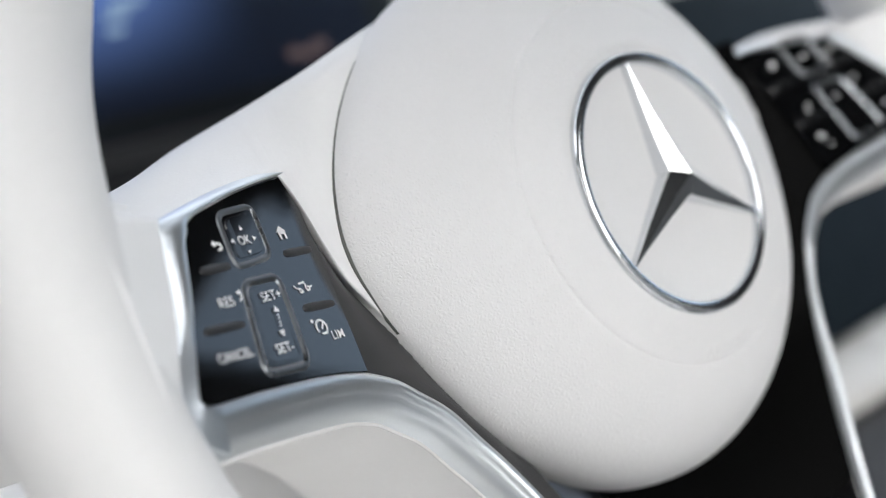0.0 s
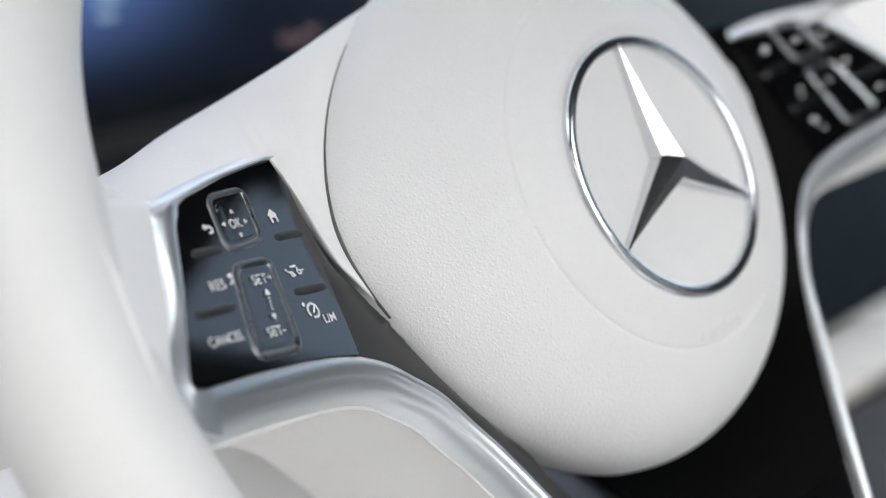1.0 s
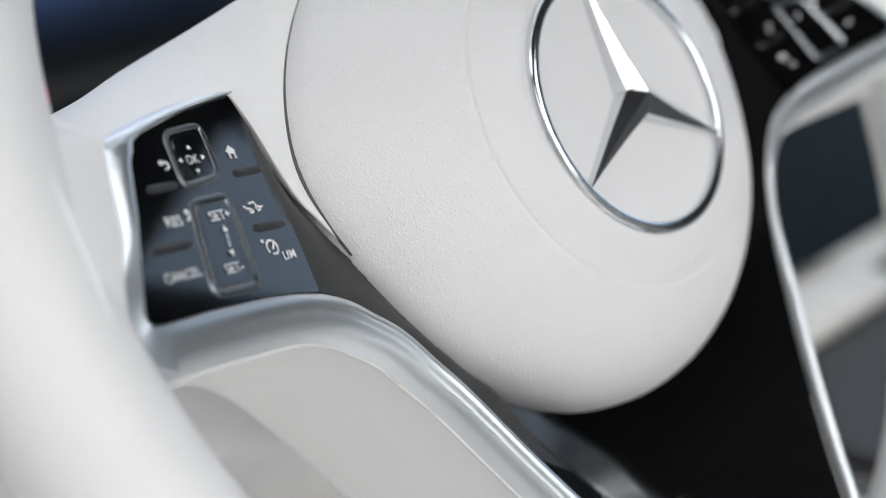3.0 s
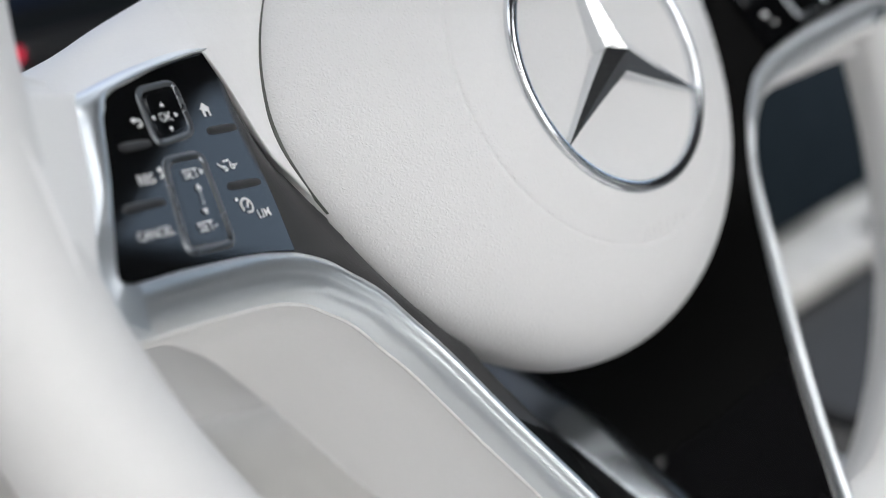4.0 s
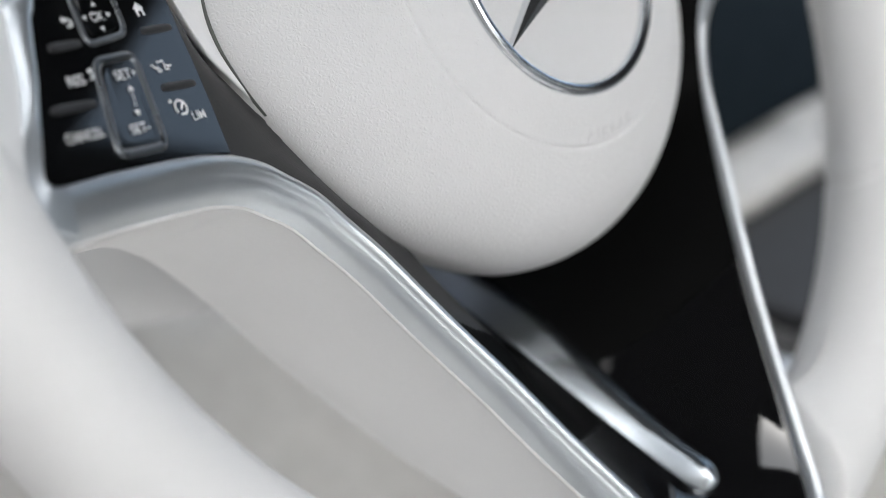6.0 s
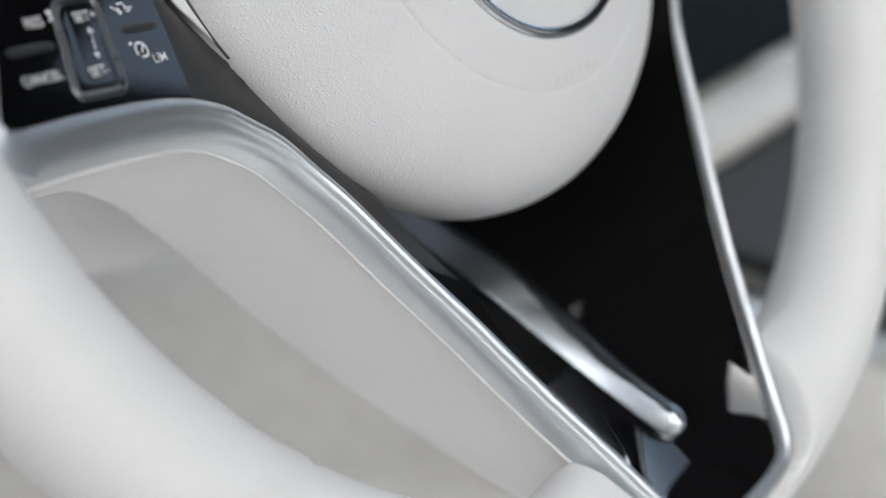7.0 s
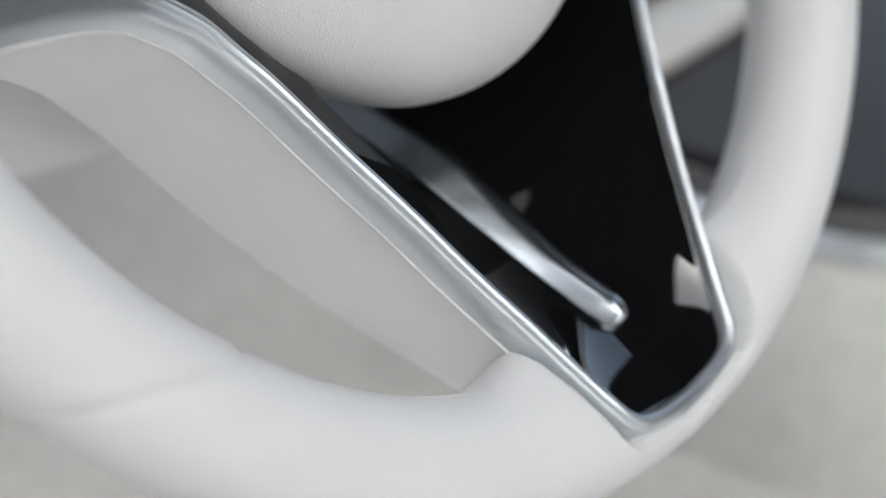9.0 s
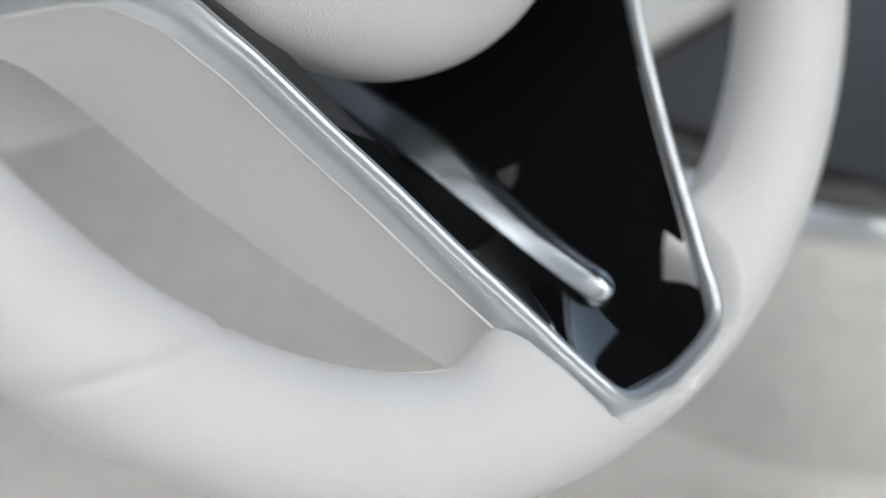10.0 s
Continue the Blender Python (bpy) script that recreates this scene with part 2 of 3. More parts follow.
def leather_edge_bm(side):
    """The puckered edge where the rim's leather is folded in beside the lower spoke."""
    n, m = 90, 8
    rows = []
    for i in range(n):
        f = i / (n - 1)
        phi = radians(16.5 + 13.0 * f)
        wob = noise.noise(Vector((f * 22, side * 3.0, 0.0)))
        psi = math.pi + 0.20 + 0.05 * wob
        p = Vector(rim_at(phi, psi))
        q = Vector(rim_at(phi, psi + 0.1))
        mid = Vector((RIM_R * math.sin(phi), 0, RIM_Z - RIM_R * math.cos(phi)))
        up, across = (p - mid).normalized(), (q - p).normalized()
        w = (0.00055 + 0.00030 * noise.noise(Vector((f * 35, 7.0, side)))) * math.sqrt(math.sin(math.pi * min(max(f, 0.01), 0.99)))
        row = [p + up * w * 0.8 * math.sin(2 * math.pi * k / m) + across * w * 1.6 * math.cos(2 * math.pi * k / m) for k in range(m)]
        rows.append([(-side * v.x, v.y, v.z) for v in row])
    return grid(lambda i, j: rows[i][j], n, m, False, True)


for side in (-1, 1):
    part("leather_fold", leather_edge_bm(side), WELT, rim)


# hub cover: flattened dome with a shallow dish for the emblem and a fine round seam
HUB_Y, HUB_Z, HUB_X, HUB_H, HUB_D = 0.0152, 0.0016, 0.0762, 0.0755, 0.0383


def flare(s, y):
    """The hub cover widens a little where it meets the side spokes; s is the sine round the hub."""
    c = math.sqrt(max(0.0, 1 - s * s))
    g = 0.43 * smoothstep(s, -0.95, -0.55) + 0.57 * smoothstep(s, -0.42, 0.20)
    return 1 + 0.152 * smoothstep(y, -0.010, 0.012) * c ** 1.8 * g


def hub_bm():
    rr = [0.0] + [0.02, 0.030, 0.0335, 0.0345, 0.0355, 0.037, 0.039, 0.042, 0.046, 0.0490, 0.0496, 0.0499, 0.0502, 0.0505, 0.0508, 0.0514]
    nb = 26
    rr += [0.053 + (HUB_X - 0.053) * math.sin(math.pi / 2 * k / nb) for k in range(nb + 1)]
    back = [(HUB_X, 0.0172), (0.0761, 0.0190), (0.0757, 0.0205), (0.0745, 0.0218), (0.0720, 0.0228), (0.067, 0.030)]
    prof = []
    for r in rr:
        y = HUB_Y - HUB_D * math.sqrt(max(0.0, 1 - (r / HUB_X) ** 2))
        flat = -0.0172
        w = smoothstep(r, 0.0335, 0.0375)
        y = flat * (1 - w) + y * w
        y += 0.00045 * math.exp(-((r - 0.0502) / 0.00035) ** 2)
        prof.append((r, y))
    prof += back
    n = 160
    bm = bmesh.new()
    rings = []
    for r, y in prof[1:]:
        ring = []
        for k in range(n):
            c, s = math.cos(2 * math.pi * k / n), math.sin(2 * math.pi * k / n)
            wide = flare(s, y)
            ring.append(bm.verts.new((r * wide * c, y, HUB_Z + r * HUB_H / HUB_X * s)))
        rings.append(ring)
    mid = bm.verts.new((0, prof[0][1], HUB_Z))
    for k in range(n):
        bm.faces.new((mid, rings[0][k], rings[0][(k + 1) % n]))
    for a, b in zip(rings, rings[1:]):
        for k in range(n):
            bm.faces.new((a[k], a[(k + 1) % n], b[(k + 1) % n], b[k]))
    return bm


hub = part("hub_cover", hub_bm(), WHITE, wheel, "domed white leather cover")


def seam_bm(side):
    """Dark gap between the hub cover and a side spoke."""
    n = 90

    def at(i, j):
        a = radians(-9 + 87 * i / (n - 1))
        thin = 0.06 + 0.94 * smoothstep(i, 0, 20) - 0.35 * smoothstep(i, 30, 70)
        c, s = math.cos(a), math.sin(a)
        wide = flare(s, 0.0105)
        r = 0.0757 + (0.0, 0.0007 * thin, 0.0007 * thin)[j]
        return (side * r * wide * c, 0.0100 + 0.0063 * max(s, 0) + (0.0, 0.0001, 0.0030)[j], HUB_Z + r * HUB_H / HUB_X * s)
    return grid(at, n, 3)


for side in (-1, 1):
    part("gap", seam_bm(side), SEAM, hub, toward=(0, -1, 0))

# raised word on the cover below the emblem
cu = bpy.data.curves.new("word", "FONT")
cu.body, cu.size, cu.align_x, cu.align_y, cu.extrude, cu.space_character = "AIRBAG", 0.0046, "CENTER", "CENTER", 0.00012, 1.35
tmp = bpy.data.objects.new("word", cu)
word = bpy.data.meshes.new_from_object(tmp)
bpy.data.objects.remove(tmp)
for v in word.vertices:
    px, pz = v.co.x + 0.0002, v.co.y - 0.0455 + 5.0 * v.co.x ** 2
    rr = math.hypot(px, (pz - HUB_Z) * HUB_X / HUB_H)
    v.co = (px, HUB_Y - HUB_D * math.sqrt(1 - (rr / HUB_X) ** 2) - v.co.z - 0.00005, pz)
word.materials.append(WHITE)
raised = new("raised_word", word)
raised.parent = hub

# emblem: polished ring with three tapered, ridged arms
EM_Y, EM_R, EM_Z = -0.0178, 0.0341, -0.0008


def ring_bm():
    prof = [(-0.0019, 0.0014)] + [(-0.0002 + 0.0017 * math.cos(radians(d)), -0.0004 - 0.0015 * math.sin(radians(d))) for d in range(180, -1, -15)] + [(0.0017, 0.0014)]
    n = 128

    def at(i, j):
        a = 2 * math.pi * i / n
        r = EM_R + prof[j][0]
        return (r * math.sin(a), EM_Y + prof[j][1], EM_Z + r * math.cos(a))
    return grid(at, n, len(prof), True, False)


emblem = part("emblem", ring_bm(), CHROME, wheel, "polished chrome ring with three arms")


def arm_bm(angle):
    """One arm: a ridge from the middle to the ring, two slightly hollow flanks and thin sides."""
    bm = bmesh.new()
    steps = 10

    def at(x, y, r):
        return bm.verts.new((r * math.sin(angle) + x * math.cos(angle), y, EM_Z + r * math.cos(angle) - x * math.sin(angle)))
    rows = []
    valley = 0.0047
    for i in range(steps + 1):
        s = i / steps
        sag = 0.0007 * math.sin(math.pi * s)
        ridge = at(0, EM_Y - 0.0070 + 0.0054 * s + sag, (EM_R - 0.0010) * s)
        r = valley * 0.5 + (EM_R - 0.0010 - valley * 0.5) * s
        x = valley * 0.866 * (1 - s) ** 1.12 + 0.00015
        y = EM_Y - 0.0040 + 0.0024 * s + 0.6 * sag
        rows.append((at(-x, EM_Y + 0.001, r), at(-x, y, r), ridge, at(x, y, r), at(x, EM_Y + 0.001, r)))
    for p, q in zip(rows, rows[1:]):
        for j in range(4):
            bm.faces.new((p[j], p[j + 1], q[j + 1], q[j]))
    return bm


for k in range(3):
    part("arm", arm_bm(2 * math.pi * k / 3), CHROME, emblem, smooth=False)


# ---- left and right side spokes ----
TOP_X = (-0.175, -0.141, -0.119, -0.092, -0.067, -0.036, 0.0)
TOP_Z = (0.034, 0.0403, 0.0465, 0.053, 0.0590, 0.0675, 0.075)
FRAME_X = (-0.175, -0.1422, -0.1139, -0.0956, -0.0900)
FRAME_Z = (0.0215, 0.0276, 0.0333, 0.0354, 0.0357)


def shell_y(x, z):
    r = math.hypot(x, z - HUB_Z)
    near = 1 - smoothstep(r, 0.0875, 0.100)
    return (panel_y(x, z) + 0.0006) * (1 - near) + (0.0104 + 0.085 * max(z, 0.0)) * near + 0.003 * smoothstep(-x, 0.14, 0.165)


# edge of the white cover beside the hub, from the top corner of the switch panel down to the hub
BOUND = spline([(-0.0962, 0, 0.0347), (-0.0946, 0, 0.0328), (-0.0929, 0, 0.0245), (-0.0920, 0, 0.0170), (-0.0900, 0, 0.0070), (-0.0873, 0, 0.0012), (-0.0846, 0, -0.0040), (-0.0817, 0, -0.0095), (-0.0780, 0, -0.0160)], 80)
BOUND_X = [p.x for p in BOUND]
BOUND_Z = [p.z for p in BOUND]


def bound_x(z):
    return lerp_table(-z, [-q for q in BOUND_Z], BOUND_X)


def shell_bm(side):
    cols = []
    xs = [-0.172 + 0.0758 * i / 34 for i in range(34)] + BOUND_X[::2] + [-0.0780 + 0.0720 * i / 20 for i in range(1, 21)]
    for x in xs:
        zt = smooth_table(x, TOP_X, TOP_Z)
        if x < -0.0962:
            zb = lerp_table(x, FRAME_X, FRAME_Z) - 0.0012
        else:
            zb = max(lerp_table(x, BOUND_X, BOUND_Z), -0.0120)
        if side > 0:
            # the right-hand cover ends close above its frame
            zt = max(min(zt, max(zb, 0.0341 if x > -0.0962 else 0.0) + 0.0075 + 0.008 * smoothstep(-x, 0.135, 0.165)), zb + 0.0074)
        col = [(x, shell_y(x, zb) + 0.003, zb + 0.0035), (x, shell_y(x, zb) + 0.0007, zb), (x, shell_y(x, zb + 0.0004) + 0.0002, zb + 0.0005)]
        for k in range(22):
            z = zb + 0.0012 + (zt - 0.006 - zb - 0.0012) * k / 21
            col.append((x, shell_y(x, z), z))
        ye = shell_y(x, zt - 0.006)
        for k in range(1, 8):
            a = math.pi / 2 * k / 7
            col.append((x, ye + 0.010 * (1 - math.cos(a)), zt - 0.006 + 0.006 * math.sin(a)))
        col.append((x, ye + 0.032, zt - 0.001))
        # above the silver frame the cover falls away from the driver, leaning towards the hub
        lean = []
        for px, py, pz in col:
            back = 0.042 * (1 - math.exp(-75 * max(0.0, pz - max(zb, 0.0341 if px > -0.0962 else 0.0) - 0.0008)))
            back *= smoothstep(px, -0.172, -0.150) * smoothstep(math.hypot(px, pz), 0.086, 0.132)
            lean.append((side * -(px + 0.85 * back), py + back, pz + 0.225 * back - ((0.0050 + 0.0080 * smoothstep(px, -0.160, -0.138)) * smoothstep(pz, 0.0, 0.03) if side > 0 else 0.0)))
        cols.append(lean)
    return grid(lambda i, j: cols[i][j], len(cols), len(cols[0]))


for side in (-1, 1):
    part("spoke_cover", shell_bm(side), SMOOTH, wheel, toward=(0, -1, 0))


def bridge_bm(side):
    """Leather that runs from the rim to the outer side of the switch panel."""
    rows = []
    nz = 48
    for i in range(nz):
        z = -0.026 + (0.064 if side < 0 else 0.053) * i / (nz - 1)
        xf = lerp_table(z, (-0.026, -0.0188, -0.0140, -0.0085, 0.0091, 0.024, 0.029, 0.036), (-0.151, -0.1565, -0.1597, -0.1580, -0.1484, -0.1420, -0.1396, -0.138))
        low = 1 - smoothstep(z, -0.026, -0.017)
        high = smoothstep(z, 0.0305, 0.0365)
        yf = panel_y(xf, max(z, -0.019)) + 0.0010 + 0.014 * low + 0.010 * high
        rowp = [(xf + (0.020 if side < 0 else 0.004), yf + 0.030, z), (xf + (0.006 if side < 0 else 0.001), yf + 0.006, z)]
        a, c = Vector((xf, yf)), Vector((-0.1652, -0.0159 + 0.004 * high))
        b = (a + c) / 2 + Vector((-0.0006, -0.0010))
        for k in range(14):
            t = k / 13
            q = a * (1 - t) ** 2 + b * 2 * t * (1 - t) + c * t * t
            rowp.append((q.x, q.y, z))
        rowp.append((-0.178, -0.004, z))
        rows.append([(side * -x, y, zz) for x, y, zz in rowp])
    return grid(lambda i, j: rows[i][j], nz, len(rows[0]))


for side in (-1, 1):
    part("spoke_leather", bridge_bm(side), SMOOTH, wheel, toward=(side * 0.3, -1, 0))


# ---- black insert that runs from the switch panels to the foot of the lower spoke ----
INSERT_EDGE = [(-0.0966, 0.0350), (-0.0956, 0.0251), (-0.0974, 0.0136), (-0.0995, -0.0005), (-0.1024, -0.0152)]


def insert_row(e):
    """Depth of the middle of the insert at a height."""
    return smooth_table(-e, (-0.036, 0.0, 0.05, 0.075, 0.09, 0.11, 0.127, 0.141, 0.152, 0.160, 0.167),
                      (0.130, 0.130, 0.120, 0.0780, 0.0495, 0.0275, 0.0127, 0.0003, -0.0078, -0.0115, -0.0140))


def insert_grid():
    """The black trough under the hub as rows of points, from the switch panels down to the foot."""
    pts = [(x, panel_y(x, z) + 0.0003, z) for x, z in INSERT_EDGE[:-1]] + EDGE[4:] + TIP
    left = spline(pts, 260)
    n = 181
    rows = []
    for p in left:
        yc = insert_row(p.z)
        low = smoothstep(-p.z, 0.04, 0.08)
        row = []
        for k in range(n):
            t = -1 + 2 * k / (n - 1)
            t = math.copysign(1 - (1 - abs(t)) ** 1.8, t)
            u = abs(t)
            x = abs(p.x) * t
            pw = 1.1 if p.z > -0.03 else smooth_table(-p.z, (0.03, 0.08, 0.11, 0.15, 0.17), (1.1, 1.15, 1.35, 1.9, 2.1))
            # a softly rolled lip beside the trim, then the wall of the trough
            away = abs(p.x) * (1 - u)
            roll = away * away / (away * away + 0.0012 ** 2 * low + 1e-12)
            y = p.y + 0.0008 + 0.0018 * low + (yc - p.y) * (1 - u ** pw) * roll
            # beside the switch panel the fairing runs on in the plane of the panel, then rolls under the white cover
            dx = abs(p.x) - abs(x)
            sn = (p.z - HUB_Z) / HUB_H
            inner = 0.0756 * math.sqrt(max(0.0, 1 - sn * sn)) * flare(sn, 0.0104) if p.z < -0.012 else -bound_x(p.z)
            reach = max(0.0012, abs(p.x) - inner)
            m = smoothstep(-p.z, 0.004, 0.016)
            drop = (0.0124 + 0.085 * max(p.z, 0.0)) * (1 - m) + 0.0114 * m - (p.y + 0.0004 + 0.2512 * reach)
            run = p.y + 0.0004 + 0.2512 * min(dx, reach) + drop * min(dx / reach, 1.0) ** 3 + 2.0 * max(0.0, dx - reach)
            run = min(run, 0.11)
            w = smoothstep(-p.z, 0.040, 0.060)
            # under the hub a shallow shelf follows the trim before the trough falls away
            shelf = p.y + 0.0012 + 0.45 * dx + 90 * max(0.0, dx - 0.008) ** 2
            f = smoothstep(-p.z, 0.035, 0.055) * (1 - smoothstep(-p.z, 0.085, 0.112))
            y += (min(y, shelf) - y) * f * smoothstep(-x, 0.0, 0.01)
            row.append((x * 1.004, run * (1 - w) + y * w, p.z))
        rows.append(row)
    return rows


INSERT = insert_grid()


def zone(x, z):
    """The fairing left of the hub is satin, the trough gloss; matte black between keeps reflections out."""
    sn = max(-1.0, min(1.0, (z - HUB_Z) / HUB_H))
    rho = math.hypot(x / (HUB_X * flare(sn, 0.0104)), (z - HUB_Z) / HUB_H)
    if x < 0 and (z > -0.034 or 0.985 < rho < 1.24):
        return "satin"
    # shade put into the material: hollow and right side reflect almost nothing
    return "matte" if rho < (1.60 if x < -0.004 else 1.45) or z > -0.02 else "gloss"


def insert_bm(kept):
    bm = grid(lambda i, j: INSERT[i][j], len(INSERT), len(INSERT[0]))
    drop = [f for f in bm.faces if zone(f.calc_center_median().x, f.calc_center_median().z) != kept]
    bmesh.ops.delete(bm, geom=drop, context="FACES")
    return bm


part("hub_fairing", insert_bm("satin"), STRIP, wheel, "satin black fairing beside the hub", toward=(0, -1, 0))
part("dulled_hollow", insert_bm("matte"), DULLBLACK, wheel, "matte black zone under the hub, dulled to keep reflections out", toward=(0, -1, 0))
insert = part("lower_spoke_insert", insert_bm("gloss"), GLOSS, wheel, "gloss piano-black insert between the trims", toward=(0, -1, 0))


def rod_bm():
    """A bar with a soft ridge, its end rounded and chamfered."""
    path = spline([(0, 0.0018, -0.1400), (0, 0.0143, -0.1265), (0, 0.0270, -0.1091), (0, 0.0410, -0.0900), (0, 0.0535, -0.0760), (0, 0.0665, -0.0625)], 46)
    sect = [(-0.0054, -0.0100), (-0.0050, -0.0014), (-0.0047, -0.0006), (-0.0043, -0.0001), (-0.0018, 0.0026), (-0.0014, 0.0030), (-0.0009, 0.0033), (-0.0003, 0.0034),
            (0.0012, 0.0033), (0.0026, 0.0029), (0.0032, 0.0026), (0.0038, 0.0019), (0.0046, 0.0003), (0.0049, -0.0006), (0.0055, -0.0100)]
    rows = []

    def row(p, up, sc, lift=1.0):
        return [p + Vector((1, 0, 0)) * 1.3 * a * sc + up * 1.05 * (b * lift if b > 0 else b) for a, b in sect]
    for i, p in enumerate(path):
        a = (path[min(i + 1, len(path) - 1)] - path[max(i - 1, 0)]).normalized()
        up = Vector((1, 0, 0)).cross(a).normalized()
        if up.y > 0:
            up = -up
        rows.append((p, up))
    a0 = (path[0] - path[1]).normalized()
    out = []
    for ang, lift in ((88, 0.05), (76, 0.22), (62, 0.40), (46, 0.58), (30, 0.76), (14, 0.92)):
        out.append(row(path[0] + a0 * 0.0056 * math.sin(radians(ang)), rows[0][1], 0.82 * math.cos(radians(ang)), lift))
    out += [row(p, up, 0.84 + 0.75 * i / (len(rows) - 1)) for i, (p, up) in enumerate(rows)]
    return grid(lambda i, j: out[i][j], len(out), len(sect))


part("centre_bar", rod_bm(), BAR, insert, "polished metal bar lying in the black insert", toward=(0, -1, 0))


# ---- silver trim along the edge ----
def sweep(path, prof, closed=False, out_hint=None):
    """prof(s, k) -> (outward, back) offsets for each point; outward lies in the plane of the wheel, away from the insert."""
    rows, outs = [], []
    n = len(path)
    for i, p in enumerate(path):
        if closed:
            d = path[(i + 1) % n] - path[i - 1]
        else:
            d = path[min(i + 1, n - 1)] - path[max(i - 1, 0)]
        outs.append(Vector((d.z, 0, -d.x)).normalized())
    for i, p in enumerate(path):
        w = 4 if abs(p.x) < 0.036 else round(4 + 13 * smoothstep(abs(p.x), 0.036, 0.080))
        o = sum((outs[min(max(i + k, 0), n - 1)] for k in range(-w, w + 1)), Vector()).normalized()
        rows.append([p + o * a + Vector((0, 1, 0)) * b for a, b in prof(i / (n - 1), p)])
    return rows


TRIM_PATH = spline(FULL_EDGE, 420)
BEAD = [(-0.0003, 0.0030), (-0.0003, 0.0006), (0.0, -0.0001), (0.0006, -0.0006), (0.0013, -0.0008), (0.0020, -0.0006), (0.0026, -0.0001), (0.0029, 0.0004),
        (0.0033, 0.0005), (0.0044, 0.0018), (0.0053, 0.0046), (0.0060, 0.0082)]
PLAIN = [(-0.0003, 0.0030), (-0.0003, 0.0002), (0.0004, -0.0006), (0.0012, -0.0008), (0.0020, -0.0007), (0.0026, -0.0004), (0.0029, -0.0002), (0.0033, 0.0001), (0.0040, 0.0010), (0.0047, 0.0026), (0.0054, 0.0050), (0.0060, 0.0082)]


def widened(prof, p):
    """Under the switch panels the trim is broad and shallow, along the lower spoke narrow and deep."""
    k = smoothstep(abs(p.x), 0.062, 0.118)
    if len(prof) == len(PLAIN):
        f = 0.4 * smoothstep(abs(p.x), 0.085, 0.125)
        prof = [(a * (1 - f) + c * f, b * (1 - f) + d * f) for (a, b), (c, d) in zip(prof, PLAIN)]
    return [(a * (1 + 0.80 * k) if a > 0 else a, b * (1 - 0.35 * k) if b > 0 else b) for a, b in prof]


def trim_profile(s, p):
    return widened(BEAD, p)


trim_rows = sweep(TRIM_PATH, trim_profile)
part("edge_trim", grid(lambda i, j: trim_rows[i][j], len(trim_rows), len(BEAD)), SATIN, wheel, "satin silver trim with a fine bead", toward=(0, -1, -1))


WELT_PROF = [(0.0058, 0.0081), (0.0062, 0.0080), (0.0065, 0.0083), (0.0065, 0.0088), (0.0060, 0.0093)]
WALL_PATH = spline([(-0.178, -0.0130, -0.0080), (-0.166, -0.0100, -0.0085)] + FULL_EDGE + [(0.166, -0.0100, -0.0085), (0.178, -0.0130, -0.0080)], 460)
welt_rows = sweep(WALL_PATH, lambda s, p: widened(WELT_PROF, p))
part("welt", grid(lambda i, j: welt_rows[i][j], len(welt_rows), len(WELT_PROF)), WELT, wheel, "thin white welt behind the silver trim", toward=(0, -0.3, -1))
BACK_PROF = [(0.0060, 0.0094), (0.0056, 0.0102), (0.0060, 0.0180), (0.0062, 0.0280), (0.0055, 0.0380), (0.0035, 0.0470), (0.0, 0.0530), (-0.006, 0.057)]


def back_profile(s, p):
    k = 1.0 - 0.60 * math.exp(-((s - 0.5) / 0.13) ** 2)
    broad = smoothstep(abs(p.x), 0.062, 0.118)
    return [(a + 0.0050 * broad, 0.0092 * (1 - 0.35 * broad) + (b - 0.0094) * k * 1.45) for a, b in BACK_PROF]


back_rows = sweep(WALL_PATH, back_profile)
part("spoke_back", grid(lambda i, j: back_rows[i][j], len(back_rows), len(BACK_PROF)), SMOOTH, wheel, toward=(0, 0, -1))


# ---- switch panel on each side ----
PANEL_OUT = [(-0.1345, 0.0258), (-0.1325, 0.0283), (-0.1291, 0.0296), (-0.1149, 0.0321), (-0.0995, 0.0338), (-0.0966, 0.0338), (-0.0956, 0.0251), (-0.0974, 0.0136),
             (-0.0995, -0.0005), (-0.1018, -0.0149), (-0.1104, -0.0130), (-0.1197, -0.0116), (-0.1380, -0.0099), (-0.1508, -0.0092), (-0.1536, -0.0080), (-0.1541, -0.0058),
             (-0.1452, 0.0091), (-0.1372, 0.0234)]


def top_drop(side, z):
    """The right-hand panel ends a little lower than the left-hand one."""
    return 0.0045 * smoothstep(z, 0.0, 0.03) if side > 0 else 0.0


def plate(points, side, lift, depth):
    """A plate with softly broken edges lying in the face of the panel."""
    bm = bmesh.new()
    cx = sum(p[0] for p in points) / len(points)
    cz = sum(p[1] for p in points) / len(points)
    rings = []
    for inset, y in ((0.0, depth), (0.0, -lift + 0.0004), (0.0004, -lift)):
        ring = []
        for x, z in points:
            v = Vector((cx - x, cz - z))
            v = v.normalized() * inset if v.length else v
            px, pz = x + v.x, z + v.y
            ring.append(bm.verts.new((side * -px, panel_y(px, pz) + y, pz - top_drop(side, pz))))
        rings.append(ring)
    n = len(points)
    for a, b in zip(rings, rings[1:]):
        for k in range(n):
            bm.faces.new((a[k], a[(k + 1) % n], b[(k + 1) % n], b[k]))
    bm.faces.new(rings[-1])
    return bm


